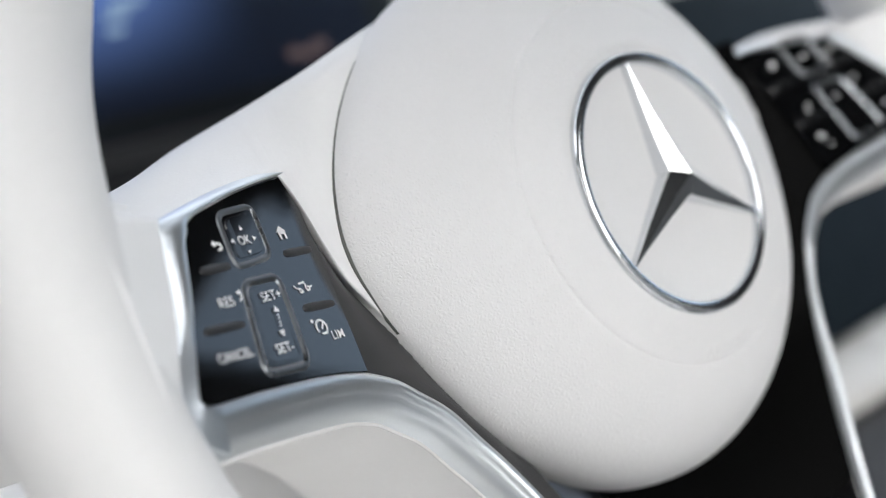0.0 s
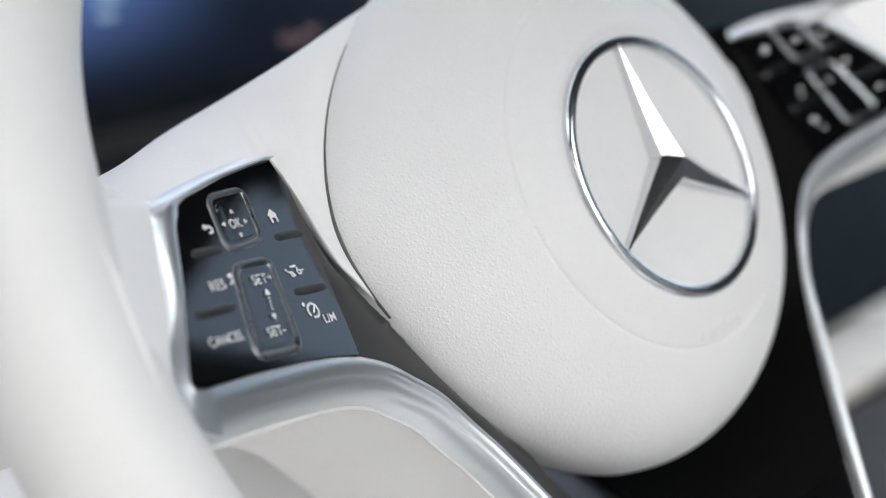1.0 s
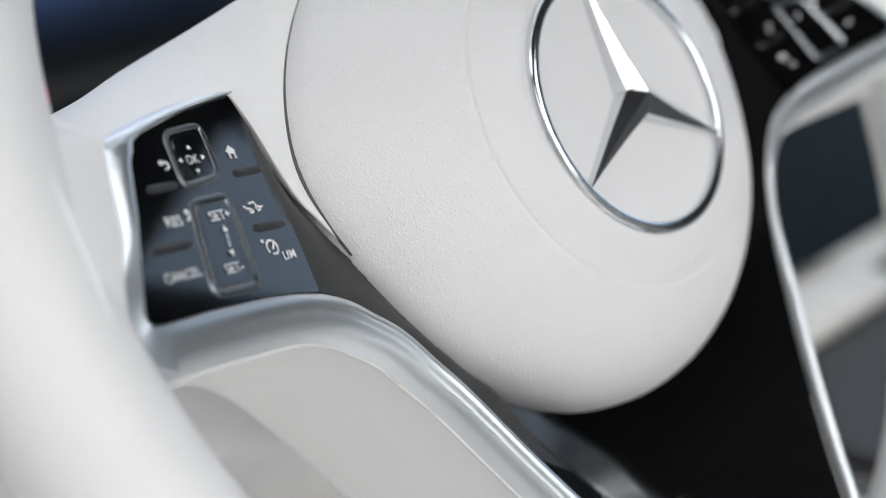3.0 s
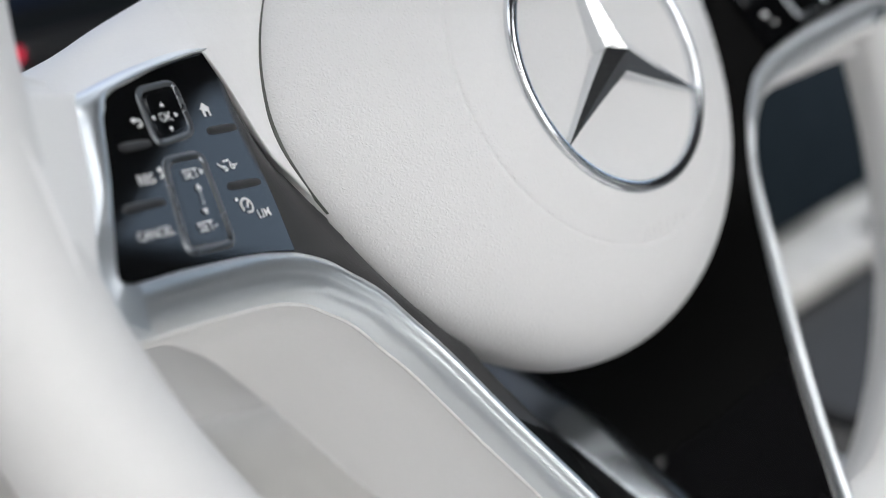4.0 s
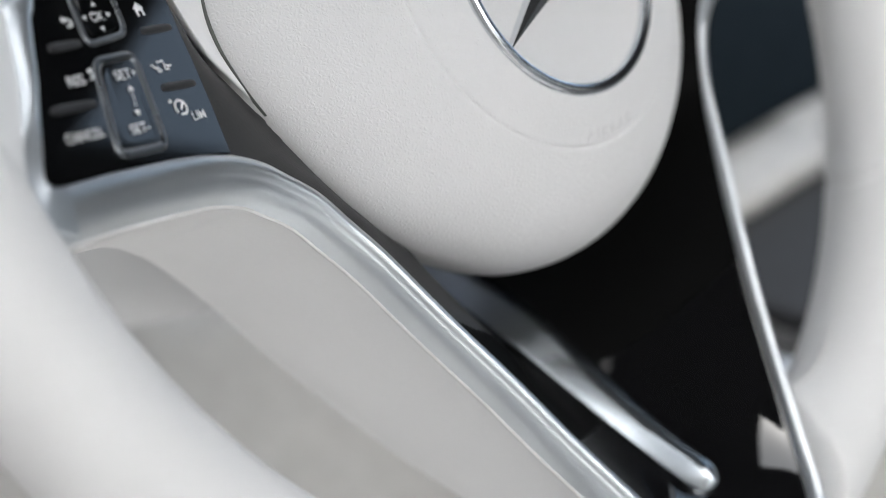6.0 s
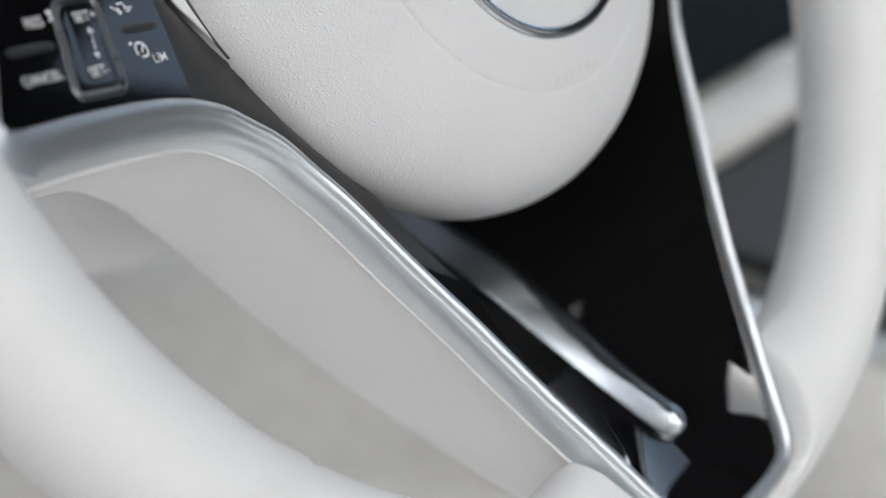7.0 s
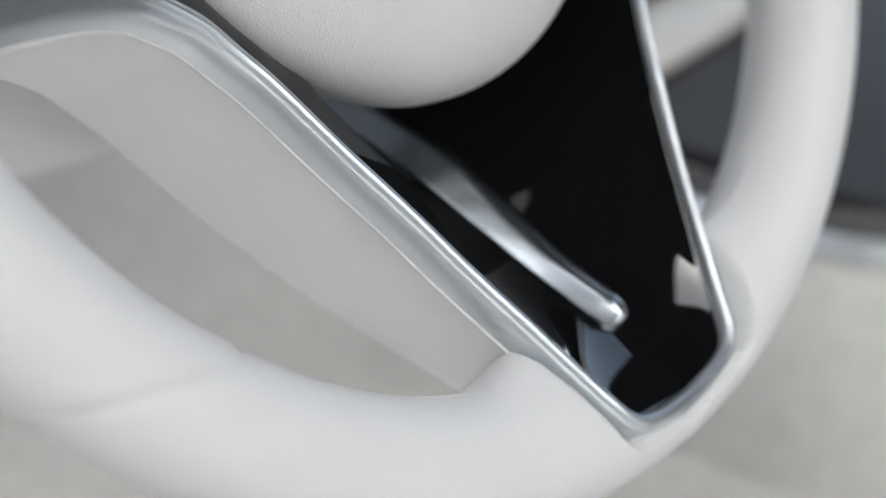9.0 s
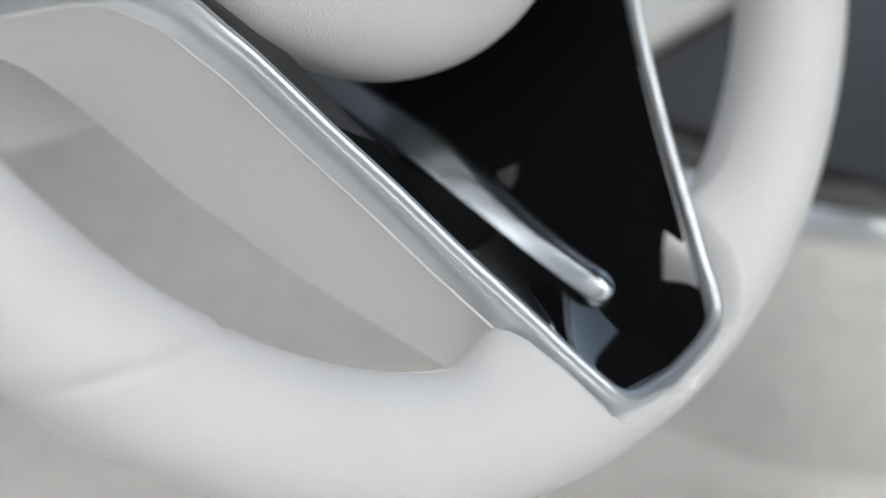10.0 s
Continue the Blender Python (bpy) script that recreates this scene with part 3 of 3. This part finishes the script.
def bowed_plate(points, side, lift, depth):
    """A large plate that follows the bow of the panel, cut into fine strips."""
    bm = bmesh.new()
    bm.faces.new([bm.verts.new((side * -x, 0, z)) for x, z in points])
    for k in range(-17, 36):
        bmesh.ops.bisect_plane(bm, geom=list(bm.verts) + list(bm.edges) + list(bm.faces), plane_co=(0, 0, k * 0.001), plane_no=(0, 0, 1))
    for v in bm.verts:
        v.co.y = panel_y(-side * v.co.x, v.co.z) - lift
        v.co.z -= top_drop(side, v.co.z)
    border = [e for e in bm.edges if len(e.link_faces) == 1]
    made = bmesh.ops.extrude_edge_only(bm, edges=border)["geom"]
    for v in made:
        if isinstance(v, bmesh.types.BMVert):
            v.co.y += depth + lift
    return bm


def loop_sweep(points, side, prof):
    """A closed bead along a loop in the face of the panel; prof holds (outward, lift)."""
    n = len(points)
    rows = []
    area = sum(points[i - 1][0] * points[i][1] - points[i][0] * points[i - 1][1] for i in range(n))
    for i in range(n):
        a, b = points[i - 1], points[(i + 1) % n]
        d = Vector((b[0] - a[0], b[1] - a[1])).normalized()
        o = Vector((d.y, -d.x)) * (1 if area > 0 else -1)
        row = []
        for out, lift in prof:
            x, z = points[i][0] + o.x * out, points[i][1] + o.y * out
            row.append((side * -x, panel_y(x, z) - lift, z))
        rows.append(row)
    return grid(lambda i, j: rows[i][j], n, len(prof), True, False)


def round_loop(corners, radius, per=6):
    """A loop with rounded corners."""
    out = []
    n = len(corners)
    for i in range(n):
        p, a, b = Vector(corners[i]), Vector(corners[i - 1]), Vector(corners[(i + 1) % n])
        da, db = (a - p).normalized() * radius, (b - p).normalized() * radius
        for k in range(per + 1):
            t = k / per
            q = (p + da) * (1 - t) ** 2 + p * 2 * t * (1 - t) + (p + db) * t * t
            out.append((q.x, q.y))
    return out


def frame_strip(side):
    """Silver frame over the top and outer side of the panel."""
    inner = [(-0.0955, 0.0341), (-0.1149, 0.0323), (-0.1291, 0.0298), (-0.1330, 0.0283), (-0.1350, 0.0255), (-0.1372, 0.0234), (-0.1452, 0.0091), (-0.1541, -0.0058), (-0.1543, -0.0080), (-0.1532, -0.0096), (-0.1500, -0.0097)]
    outer = [(-0.0957, 0.0347), (-0.1000, 0.0361), (-0.1139, 0.0351), (-0.1297, 0.0326), (-0.1418, 0.0297), (-0.1430, 0.0262), (-0.1442, 0.0240), (-0.1506, 0.0091), (-0.1588, -0.0060), (-0.1597, -0.0090), (-0.1586, -0.0145), (-0.1525, -0.0192)]
    a = spline([(x, 0, z) for x, z in inner], 60)
    b = spline([(x, 0, z) for x, z in outer], 60)
    prof = [(0.0, -0.0010), (0.02, 0.0010), (0.10, 0.0018), (0.28, 0.0018), (0.5, 0.0010), (0.75, -0.0006), (0.93, -0.0020), (0.985, -0.0028), (1.0, -0.0030), (1.012, -0.0040), (1.05, -0.0075)]
    rows = []
    for p, q in zip(a, b):
        row = []
        flat = 1 - smoothstep(-q.z, -0.010, 0.003)
        for f, lift in prof:
            v = p.lerp(q, f)
            row.append((side * -v.x, panel_y(v.x, v.z) - (lift if f > 1.01 else lift * flat + (0.0010 - 0.0012 * f) * (1 - flat)), v.z - top_drop(side, v.z)))
        rows.append(row)
    return grid(lambda i, j: rows[i][j], len(rows), len(prof))


def print_mark(text, size, x, z, parent, turn=-4.0, lift=0.0006, stretch=1.0):
    cu = bpy.data.curves.new("print", "FONT")
    cu.body, cu.size, cu.align_x, cu.align_y, cu.offset = text, size, "CENTER", "CENTER", 0.00002
    tmp = bpy.data.objects.new("print", cu)
    me = bpy.data.meshes.new_from_object(tmp)
    bpy.data.objects.remove(tmp)
    c, s = math.cos(radians(turn)), math.sin(radians(turn))
    for v in me.vertices:
        a, b = v.co.x * stretch, v.co.y
        px, pz = x + a * c - b * s, z + a * s + b * c
        v.co = (px, panel_y(px, pz) - lift, pz)
    me.materials.append(MARK)
    ob = new("printed_word", me)
    ob.parent = parent
    return ob


def print_shape(name, polys, x, z, parent, scale=1.0, turn=-4.0, lift=0.0006):
    """A printed sign made of flat polygons in millimetres round (x, z)."""
    bm = bmesh.new()
    c, s = math.cos(radians(turn)), math.sin(radians(turn))
    for poly in polys:
        vs = []
        for a, b in poly:
            a, b = a * 0.001 * scale, b * 0.001 * scale
            px, pz = x + a * c - b * s, z + a * s + b * c
            vs.append(bm.verts.new((px, panel_y(px, pz) - lift, pz)))
        bm.faces.new(vs)
    return part(name, bm, MARK, parent, smooth=False)


def stroke(points, w):
    """Quads that draw a line of width w through points."""
    out = []
    for (ax, ay), (bx, by) in zip(points, points[1:]):
        d = Vector((bx - ax, by - ay))
        d = d.normalized() * w / 2
        n = Vector((-d.y, d.x))
        e = d * 0.6
        out.append([(ax + n.x - e.x, ay + n.y - e.y), (ax - n.x - e.x, ay - n.y - e.y), (bx - n.x + e.x, by - n.y + e.y), (bx + n.x + e.x, by + n.y + e.y)])
    return out


def slot_bm(x0, z0, x1, z1, side, half=0.0011):
    """A raised finger bar between two keys."""
    n = 14
    d = Vector((x1 - x0, z1 - z0))
    u = d.normalized()
    v = Vector((-u.y, u.x))
    rows = []
    for i in range(n):
        f = i / (n - 1)
        e = math.sqrt(max(0.0, 1 - (2 * f - 1) ** 6))
        row = []
        for k in range(9):
            a = math.pi * k / 8
            off, h = math.cos(a) * half * e, math.sin(a) * (0.0010 - 0.0005 * f) * e
            x, z = x0 + d.x * f + v.x * off, z0 + d.y * f + v.y * off
            row.append((side * -x, panel_y(x, z) - h - 0.0001, z))
        rows.append(row)
    return grid(lambda i, j: rows[i][j], n, 9)


for side in (-1, 1):
    panel = part("switch_panel", bowed_plate(PANEL_OUT, side, 0.0004, 0.004), PANEL, wheel, "gloss black switch panel with white signs", smooth=False)
    part("panel_frame", frame_strip(side), SATIN, wheel, "satin silver frame", toward=(0, -1, 0))
    ok_loop = round_loop([(-0.1236, 0.0291), (-0.1103, 0.0292), (-0.1128, 0.0158), (-0.1264, 0.0154)], 0.0034)
    part("key_surround", loop_sweep(ok_loop, side, [(0.0004, 0.0001), (0.0001, 0.0006), (-0.0003, 0.0009), (-0.0007, 0.0009), (-0.0011, 0.0006), (-0.0015, 0.0002), (-0.0016, -0.0006)]), SMOKED, panel, toward=(0, -1, 0))
    ok_in = [(x * 0.74 + (-0.1183) * 0.26, z * 0.74 + 0.0224 * 0.26) for x, z in ok_loop]
    part("ok_key", plate(ok_in, side, 0.0006, 0.001), PANEL, panel, smooth=False)
    set_loop = round_loop([(-0.1271, 0.0131), (-0.1138, 0.0124), (-0.1184, -0.0096), (-0.1340, -0.0080)], 0.0036)
    part("rocker_surround", loop_sweep(set_loop, side, [(0.0004, 0.0001), (0.0001, 0.0006), (-0.0005, 0.0009), (-0.0010, 0.0008), (-0.0016, 0.0005), (-0.0021, 0.0002), (-0.0023, -0.0006)]), SMOKED, panel, toward=(0, -1, 0))
    set_in = [(x * 0.64 + (-0.1233) * 0.36, z * 0.80 + 0.0020 * 0.20) for x, z in set_loop]
    part("rocker_key", plate(set_in, side, 0.0005, 0.001), PANEL, panel, smooth=False)
    for x0, z0, x1, z1 in ((-0.1370, 0.0173, -0.1264, 0.0168), (-0.1094, 0.0159, -0.0984, 0.0152), (-0.1450, 0.0051, -0.1310, 0.0041), (-0.1126, 0.0030, -0.1003, 0.0019)):
        part("finger_bar", slot_bm(x0, z0, x1, z1, side), STRIP if side < 0 else PANEL, panel, toward=(0, -1, 0))

left_panel = [o for o in wheel.children if o.name.startswith("switch_panel")][0]
print_mark("OK", 0.0030, -0.1192, 0.0212, left_panel, lift=0.0008, stretch=0.9)
TRI = [(-0.85, -0.7), (0.85, -0.7), (0, 0.8)]
for (dx, dz), turn in (((0.0008, 0.0030), -4), ((-0.0037, 0.0005), 86), ((0.0035, 0.0000), -94), ((-0.0002, -0.0028), 176)):
    print_shape("arrow_mark", [TRI], -0.1192 + dx, 0.0212 + dz, left_panel, 0.75, turn, 0.0008)
print_shape("home_sign", [[(-1.7, 0.1), (0, 1.7), (1.7, 0.1), (1.2, 0.1)], [(-1.2, 0.1), (1.2, 0.1), (1.2, -1.7), (0.5, -1.7), (0.5, -0.5), (-0.5, -0.5), (-0.5, -1.7), (-1.2, -1.7)]],
            -0.1061, 0.0208, left_panel, 1.0)
print_shape("back_sign", stroke([(-1.2, 0.8), (0.4, 0.8), (1.2, 0.3), (1.3, -0.4), (0.8, -1.1), (-0.4, -1.2)], 0.75) + [[(-0.9, 2.0), (-0.9, -0.4), (-2.3, 0.8)]], -0.1278, 0.0216, left_panel, 0.75)
print_mark("RES", 0.0032, -0.1340, 0.0095, left_panel)
print_shape("distance_sign", stroke([(-0.6, -1.5), (0.6, -1.2), (0.8, 0.6)], 0.6) + stroke([(-0.2, 0.9), (0.9, 1.2)], 1.1), -0.1294, 0.0101, left_panel, 0.7)
print_mark("CANCEL", 0.0029, -0.1392, -0.0015, left_panel, stretch=0.95)
print_mark("SET+", 0.0031, -0.1203, 0.0079, left_panel, lift=0.0009)
print_shape("arrow_mark", [TRI], -0.1210, 0.0050, left_panel, 1.0, -4, 0.0009)
for k in range(4):
    print_shape("dot_mark", [[(-0.25, -0.2), (0.25, -0.2), (0.25, 0.2), (-0.25, 0.2)]], -0.1213 - 0.00025 * k, 0.0036 - 0.0008 * k, left_panel, 1.0, -4, 0.0009)
print_shape("arrow_mark", [TRI], -0.1226, -0.0005, left_panel, 1.0, 176, 0.0009)
print_mark("SET-", 0.0031, -0.1242, -0.0036, left_panel, lift=0.0009)
CAR = stroke([(-3.2, 1.0), (-2.4, 0.2), (-1.2, 0.1), (-0.6, -0.8), (-1.6, -1.0), (-1.8, -0.2)], 0.45) + stroke([(-0.9, 1.4), (0.9, 1.5)], 0.45) + [[(-0.6, 1.9), (-0.6, 0.9), (-1.3, 1.4)], [(0.6, 2.0), (0.6, 1.0), (1.3, 1.5)]] \
    + stroke([(1.2, 1.0), (0.8, 0.0), (1.2, -0.7), (2.0, -0.6), (2.1, 0.2), (1.5, 0.3)], 0.45) + stroke([(2.2, 0.0), (3.2, 0.2)], 0.45)
print_shape("distance_warning_sign", CAR, -0.1087, 0.0072, left_panel, 0.92)
DIAL = [(1.5 * math.cos(a), 1.5 * math.sin(a)) for a in [radians(d) for d in range(-70, 215, 20)]]
print_shape("speed_sign", stroke(DIAL, 0.5) + stroke([(0, -0.3), (0.8, 0.8)], 0.5) + stroke([(-0.5, -1.3), (0.5, -1.3)], 0.5) + [[(-2.6, 1.6), (-2.0, 2.1), (-1.5, 1.6), (-2.1, 1.1)]], -0.1095, -0.0022, left_panel, 1.12)
print_mark("LIM", 0.0029, -0.1054, -0.0050, left_panel)


right_panel = [o for o in wheel.children if o.name.startswith("switch_panel")][1]
random.seed(4)
for x, z, w, h in ((0.1175, 0.0222, 2.6, 2.2), (0.1040, 0.0226, 3.0, 2.4), (0.1110, 0.0285, 1.6, 1.0), (0.1310, 0.0104, 3.6, 1.2), (0.1290, 0.0084, 2.2, 0.8), (0.1205, 0.0066, 1.0, 2.6), (0.1378, -0.0014, 3.6, 1.2),
                   (0.1080, 0.0070, 2.8, 0.8), (0.1072, 0.0052, 1.6, 1.2), (0.1064, -0.0036, 2.8, 2.4), (0.1085, -0.0070, 2.0, 0.8), (0.1290, 0.0215, 2.0, 2.0)):
    bm = bmesh.new()
    vs = []
    for k in range(14):
        a = 2 * math.pi * k / 14
        j = random.uniform(0.55, 1.15)
        px, pz = x + 0.0005 * w * j * math.cos(a), z + 0.0005 * h * j * math.sin(a)
        vs.append(bm.verts.new((px, panel_y(-px, pz) - 0.0010, pz)))
    bm.faces.new(vs)
    part("key_sign", bm, MARK, right_panel, smooth=False, toward=(0, -1, 0))


# ---- cabin ----
def thing(name, label, category):
    ob = new(name)
    ob.empty_display_size = 0.05
    return tagged(ob, label, category)


# instrument display behind the wheel
disp = thing("instrument_display", "black glass instrument display with a glowing blue picture", "display")
tilt = (-14, 0, 0)
part("housing", rounded_box((0.42, 0.022, 0.17), 0.006, (0.02, 0.318, 0.757), tilt), DARK, disp)
part("screen", rounded_box((0.40, 0.004, 0.150), 0.001, (0.02, 0.3065, 0.7595), tilt), GLASS, disp, "dark glass")
part("blue_picture", rounded_box((0.34, 0.002, 0.130), 0.0006, (0.03, 0.3034, 0.7605), tilt), BLUE, disp, "glowing blue screen area")
for x, z, w in ((0.150, 0.7075, 0.007), (0.158, 0.7060, 0.006), (0.166, 0.7085, 0.008)):
    part("lit_mark", rounded_box((w, 0.002, 0.005), 0.0005, (x, 0.2878 + 0.226 * (z - 0.706), z), tilt), PINKISH, disp, "dim rosy lit mark")
for x, z, w in ((0.060, 0.737, 0.012), (0.066, 0.741, 0.016), (0.058, 0.731, 0.008)):
    part("map_line", rounded_box((w, 0.002, 0.003), 0.0005, (x, 0.2878 + 0.226 * (z - 0.706), z), tilt), PALEBLUE, disp, "pale lit line")
part("warning_mark", rounded_box((0.010, 0.002, 0.005), 0.0005, (0.026, 0.2862, 0.681), tilt), RED, disp, "small red lit mark")

# dashboard
dash = thing("dashboard", "white leather dashboard with black panel and silver strip", "dashboard")
part("top_pad", rounded_box((1.5, 0.45, 0.10), 0.03, (0.35, 0.62, 0.705)), DASHWHITE, dash)
part("fascia", rounded_box((1.5, 0.05, 0.16), 0.012, (0.35, 0.405, 0.58)), DARK, dash, "black fascia")
part("silver_strip", rounded_box((0.32, 0.012, 0.016), 0.004, (0.55, 0.368, 0.652), (0, 3, 0)), SATIN, dash)
part("passenger_pad", rounded_box((0.5, 0.10, 0.10), 0.03, (0.93, 0.36, 0.685)), DASHWHITE, dash)
LOWER_PLAN = [(0.62, -0.105, 0), (0.42, -0.100, 0), (0.315, -0.080, 0), (0.262, -0.020, 0), (0.248, 0.08, 0), (0.205, 0.22, 0), (0.09, 0.32, 0), (-0.10, 0.365, 0), (-0.45, 0.38, 0)]


def along_plan(points, prof, n=90, part_to=1.0):
    """A sheet that follows the plan; prof holds (inward, height)."""
    path = spline(points, n)[:max(2, int(n * part_to))]
    rows = []
    for k, q in enumerate(path):
        d = path[min(k + 1, len(path) - 1)] - path[max(k - 1, 0)]
        inward = Vector((d.y, -d.x, 0)).normalized()
        # past the console the panel climbs to the fascia
        climb = 0.14 * smoothstep(k / n, 0.55, 0.66)
        rows.append([(q.x + inward.x * a, q.y + inward.y * a, h + (climb if h > 0.4 else 0.0)) for a, h in prof])
    return grid(lambda i, j: rows[i][j], len(rows), len(prof))


part("lower_panel", along_plan(LOWER_PLAN, [(0.01, 0.0), (0.004, 0.10), (0.001, 0.30), (0.0, 0.336), (0.002, 0.340), (0.002, 0.344), (0.0, 0.348), (0.001, 0.445), (0.004, 0.462), (0.010, 0.468), (0.05, 0.470)]),
     GREIGE, dash, "pale grey leather lower panel")
part("edge_strip", along_plan(LOWER_PLAN, [(0.008, 0.466), (0.003, 0.470), (0.004, 0.476), (0.012, 0.478)], part_to=0.44), SATIN, dash, "satin silver edge strip")
part("edge_gap", along_plan(LOWER_PLAN, [(0.010, 0.476), (0.012, 0.486), (0.016, 0.488)], part_to=0.44), SHADOWGAP, dash)

# steering column
column = thing("steering_column", "pale plastic steering column shroud under the dashboard", "steering column")
bmc = bmesh.new()
bmesh.ops.create_cone(bmc, cap_ends=True, segments=40, radius1=0.045, radius2=0.062, depth=0.36)
bmesh.ops.transform(bmc, matrix=WHEEL @ pose(0, 0.255, 0, 90, 0, 0), verts=bmc.verts)
part("shroud", bmc, DASHWHITE, column)

# centre console and its sloping display
console = thing("centre_console", "grey centre console with a satin black top", "console")
part("body", rounded_box((0.34, 0.70, 0.40), 0.02, (0.45, -0.46, 0.20)), MIDGREY, console, "grey console body")
part("top", rounded_box((0.42, 0.62, 0.012), 0.005, (0.49, 0.15, 0.486)), STRIP, console, "satin dark top")
cdisp = thing("centre_display", "dark glass centre display in a white surround", "display")
part("surround", rounded_box((0.30, 0.03, 0.30), 0.012, (0.46, 0.235, 0.575), (-35, 0, 0)), DASHWHITE, cdisp)
part("lower_lip", rounded_box((0.16, 0.075, 0.016), 0.007, (0.385, 0.160, 0.499)), GREIGE, cdisp, "pale leather lip below the screen")
part("screen", rounded_box((0.26, 0.006, 0.22), 0.004, (0.46, 0.222, 0.604), (-35, 0, 0)), SCREEN, cdisp, "dark glass")

# cabin shell
def slab(name, size, at, mat, turn=(0, 0, 0), label=""):
    ob = part(name, rounded_box(size, 0.0, at, turn), mat, None, label, smooth=False)
    return tagged(ob, kind="structure")


slab("floor", (1.6, 3.0, 0.03), (0.40, -0.6, -0.015), CARPET, label="grey carpeted cabin floor")
slab("wall_east", (0.08, 3.0, 0.62), (1.24, -0.6, 0.31), MIDGREY, label="grey passenger side wall below the windows")
# pane out of view, its tint chosen to turn reflections in the gloss blue
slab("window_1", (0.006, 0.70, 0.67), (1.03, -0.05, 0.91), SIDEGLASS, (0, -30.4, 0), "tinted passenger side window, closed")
# added out of view, widened to darken reflections in panel and insert
slab("reflection_block_east", (0.06, 0.84, 0.68), (1.03, -0.74, 0.91), DARK, (0, -30.4, 0), "unseen dark slab that cuts off the reflected passenger window")
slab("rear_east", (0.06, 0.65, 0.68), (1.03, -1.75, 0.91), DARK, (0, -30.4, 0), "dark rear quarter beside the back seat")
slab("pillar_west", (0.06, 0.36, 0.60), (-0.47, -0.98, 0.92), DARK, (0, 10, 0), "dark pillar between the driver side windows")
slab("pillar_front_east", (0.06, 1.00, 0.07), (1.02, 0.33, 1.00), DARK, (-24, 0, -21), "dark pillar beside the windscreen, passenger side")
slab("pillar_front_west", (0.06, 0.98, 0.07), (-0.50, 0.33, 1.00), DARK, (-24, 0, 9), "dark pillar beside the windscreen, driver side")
slab("wall_north", (1.6, 0.08, 0.62), (0.40, 0.90, 0.31), DARK, label="dark bulkhead ahead of the footwell")
slab("wall_south", (1.7, 0.08, 1.22), (0.40, -2.10, 0.61), DASHWHITE, label="pale wall behind the cabin")
# added wall, never in view: its height dims the sky on the driver side
slab("wall_west", (0.2, 14.0, 4.4), (-3.2, 0.0, 1.83), PAVE, label="unseen pale wall added to block low sky and bounce light")
# unseen roof slabs, added; their edges and opening are laid out to shape reflections
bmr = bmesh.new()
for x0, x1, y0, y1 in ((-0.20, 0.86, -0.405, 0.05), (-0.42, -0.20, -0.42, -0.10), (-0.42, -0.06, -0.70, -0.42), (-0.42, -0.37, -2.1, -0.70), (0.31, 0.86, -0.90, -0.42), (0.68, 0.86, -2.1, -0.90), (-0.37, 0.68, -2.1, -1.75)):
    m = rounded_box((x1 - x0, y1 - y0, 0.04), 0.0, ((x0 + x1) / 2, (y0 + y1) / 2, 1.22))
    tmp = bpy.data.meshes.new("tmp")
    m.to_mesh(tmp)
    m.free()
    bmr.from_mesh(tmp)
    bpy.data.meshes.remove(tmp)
tagged(part("ceiling", bmr, ROOFDARK, None, "dark grey unseen roof slabs, cut to shape reflections", smooth=False), kind="structure")
slab("ground", (60, 60, 0.02), (0, 0, -0.36), PAVE, label="pale paved ground outside the car")
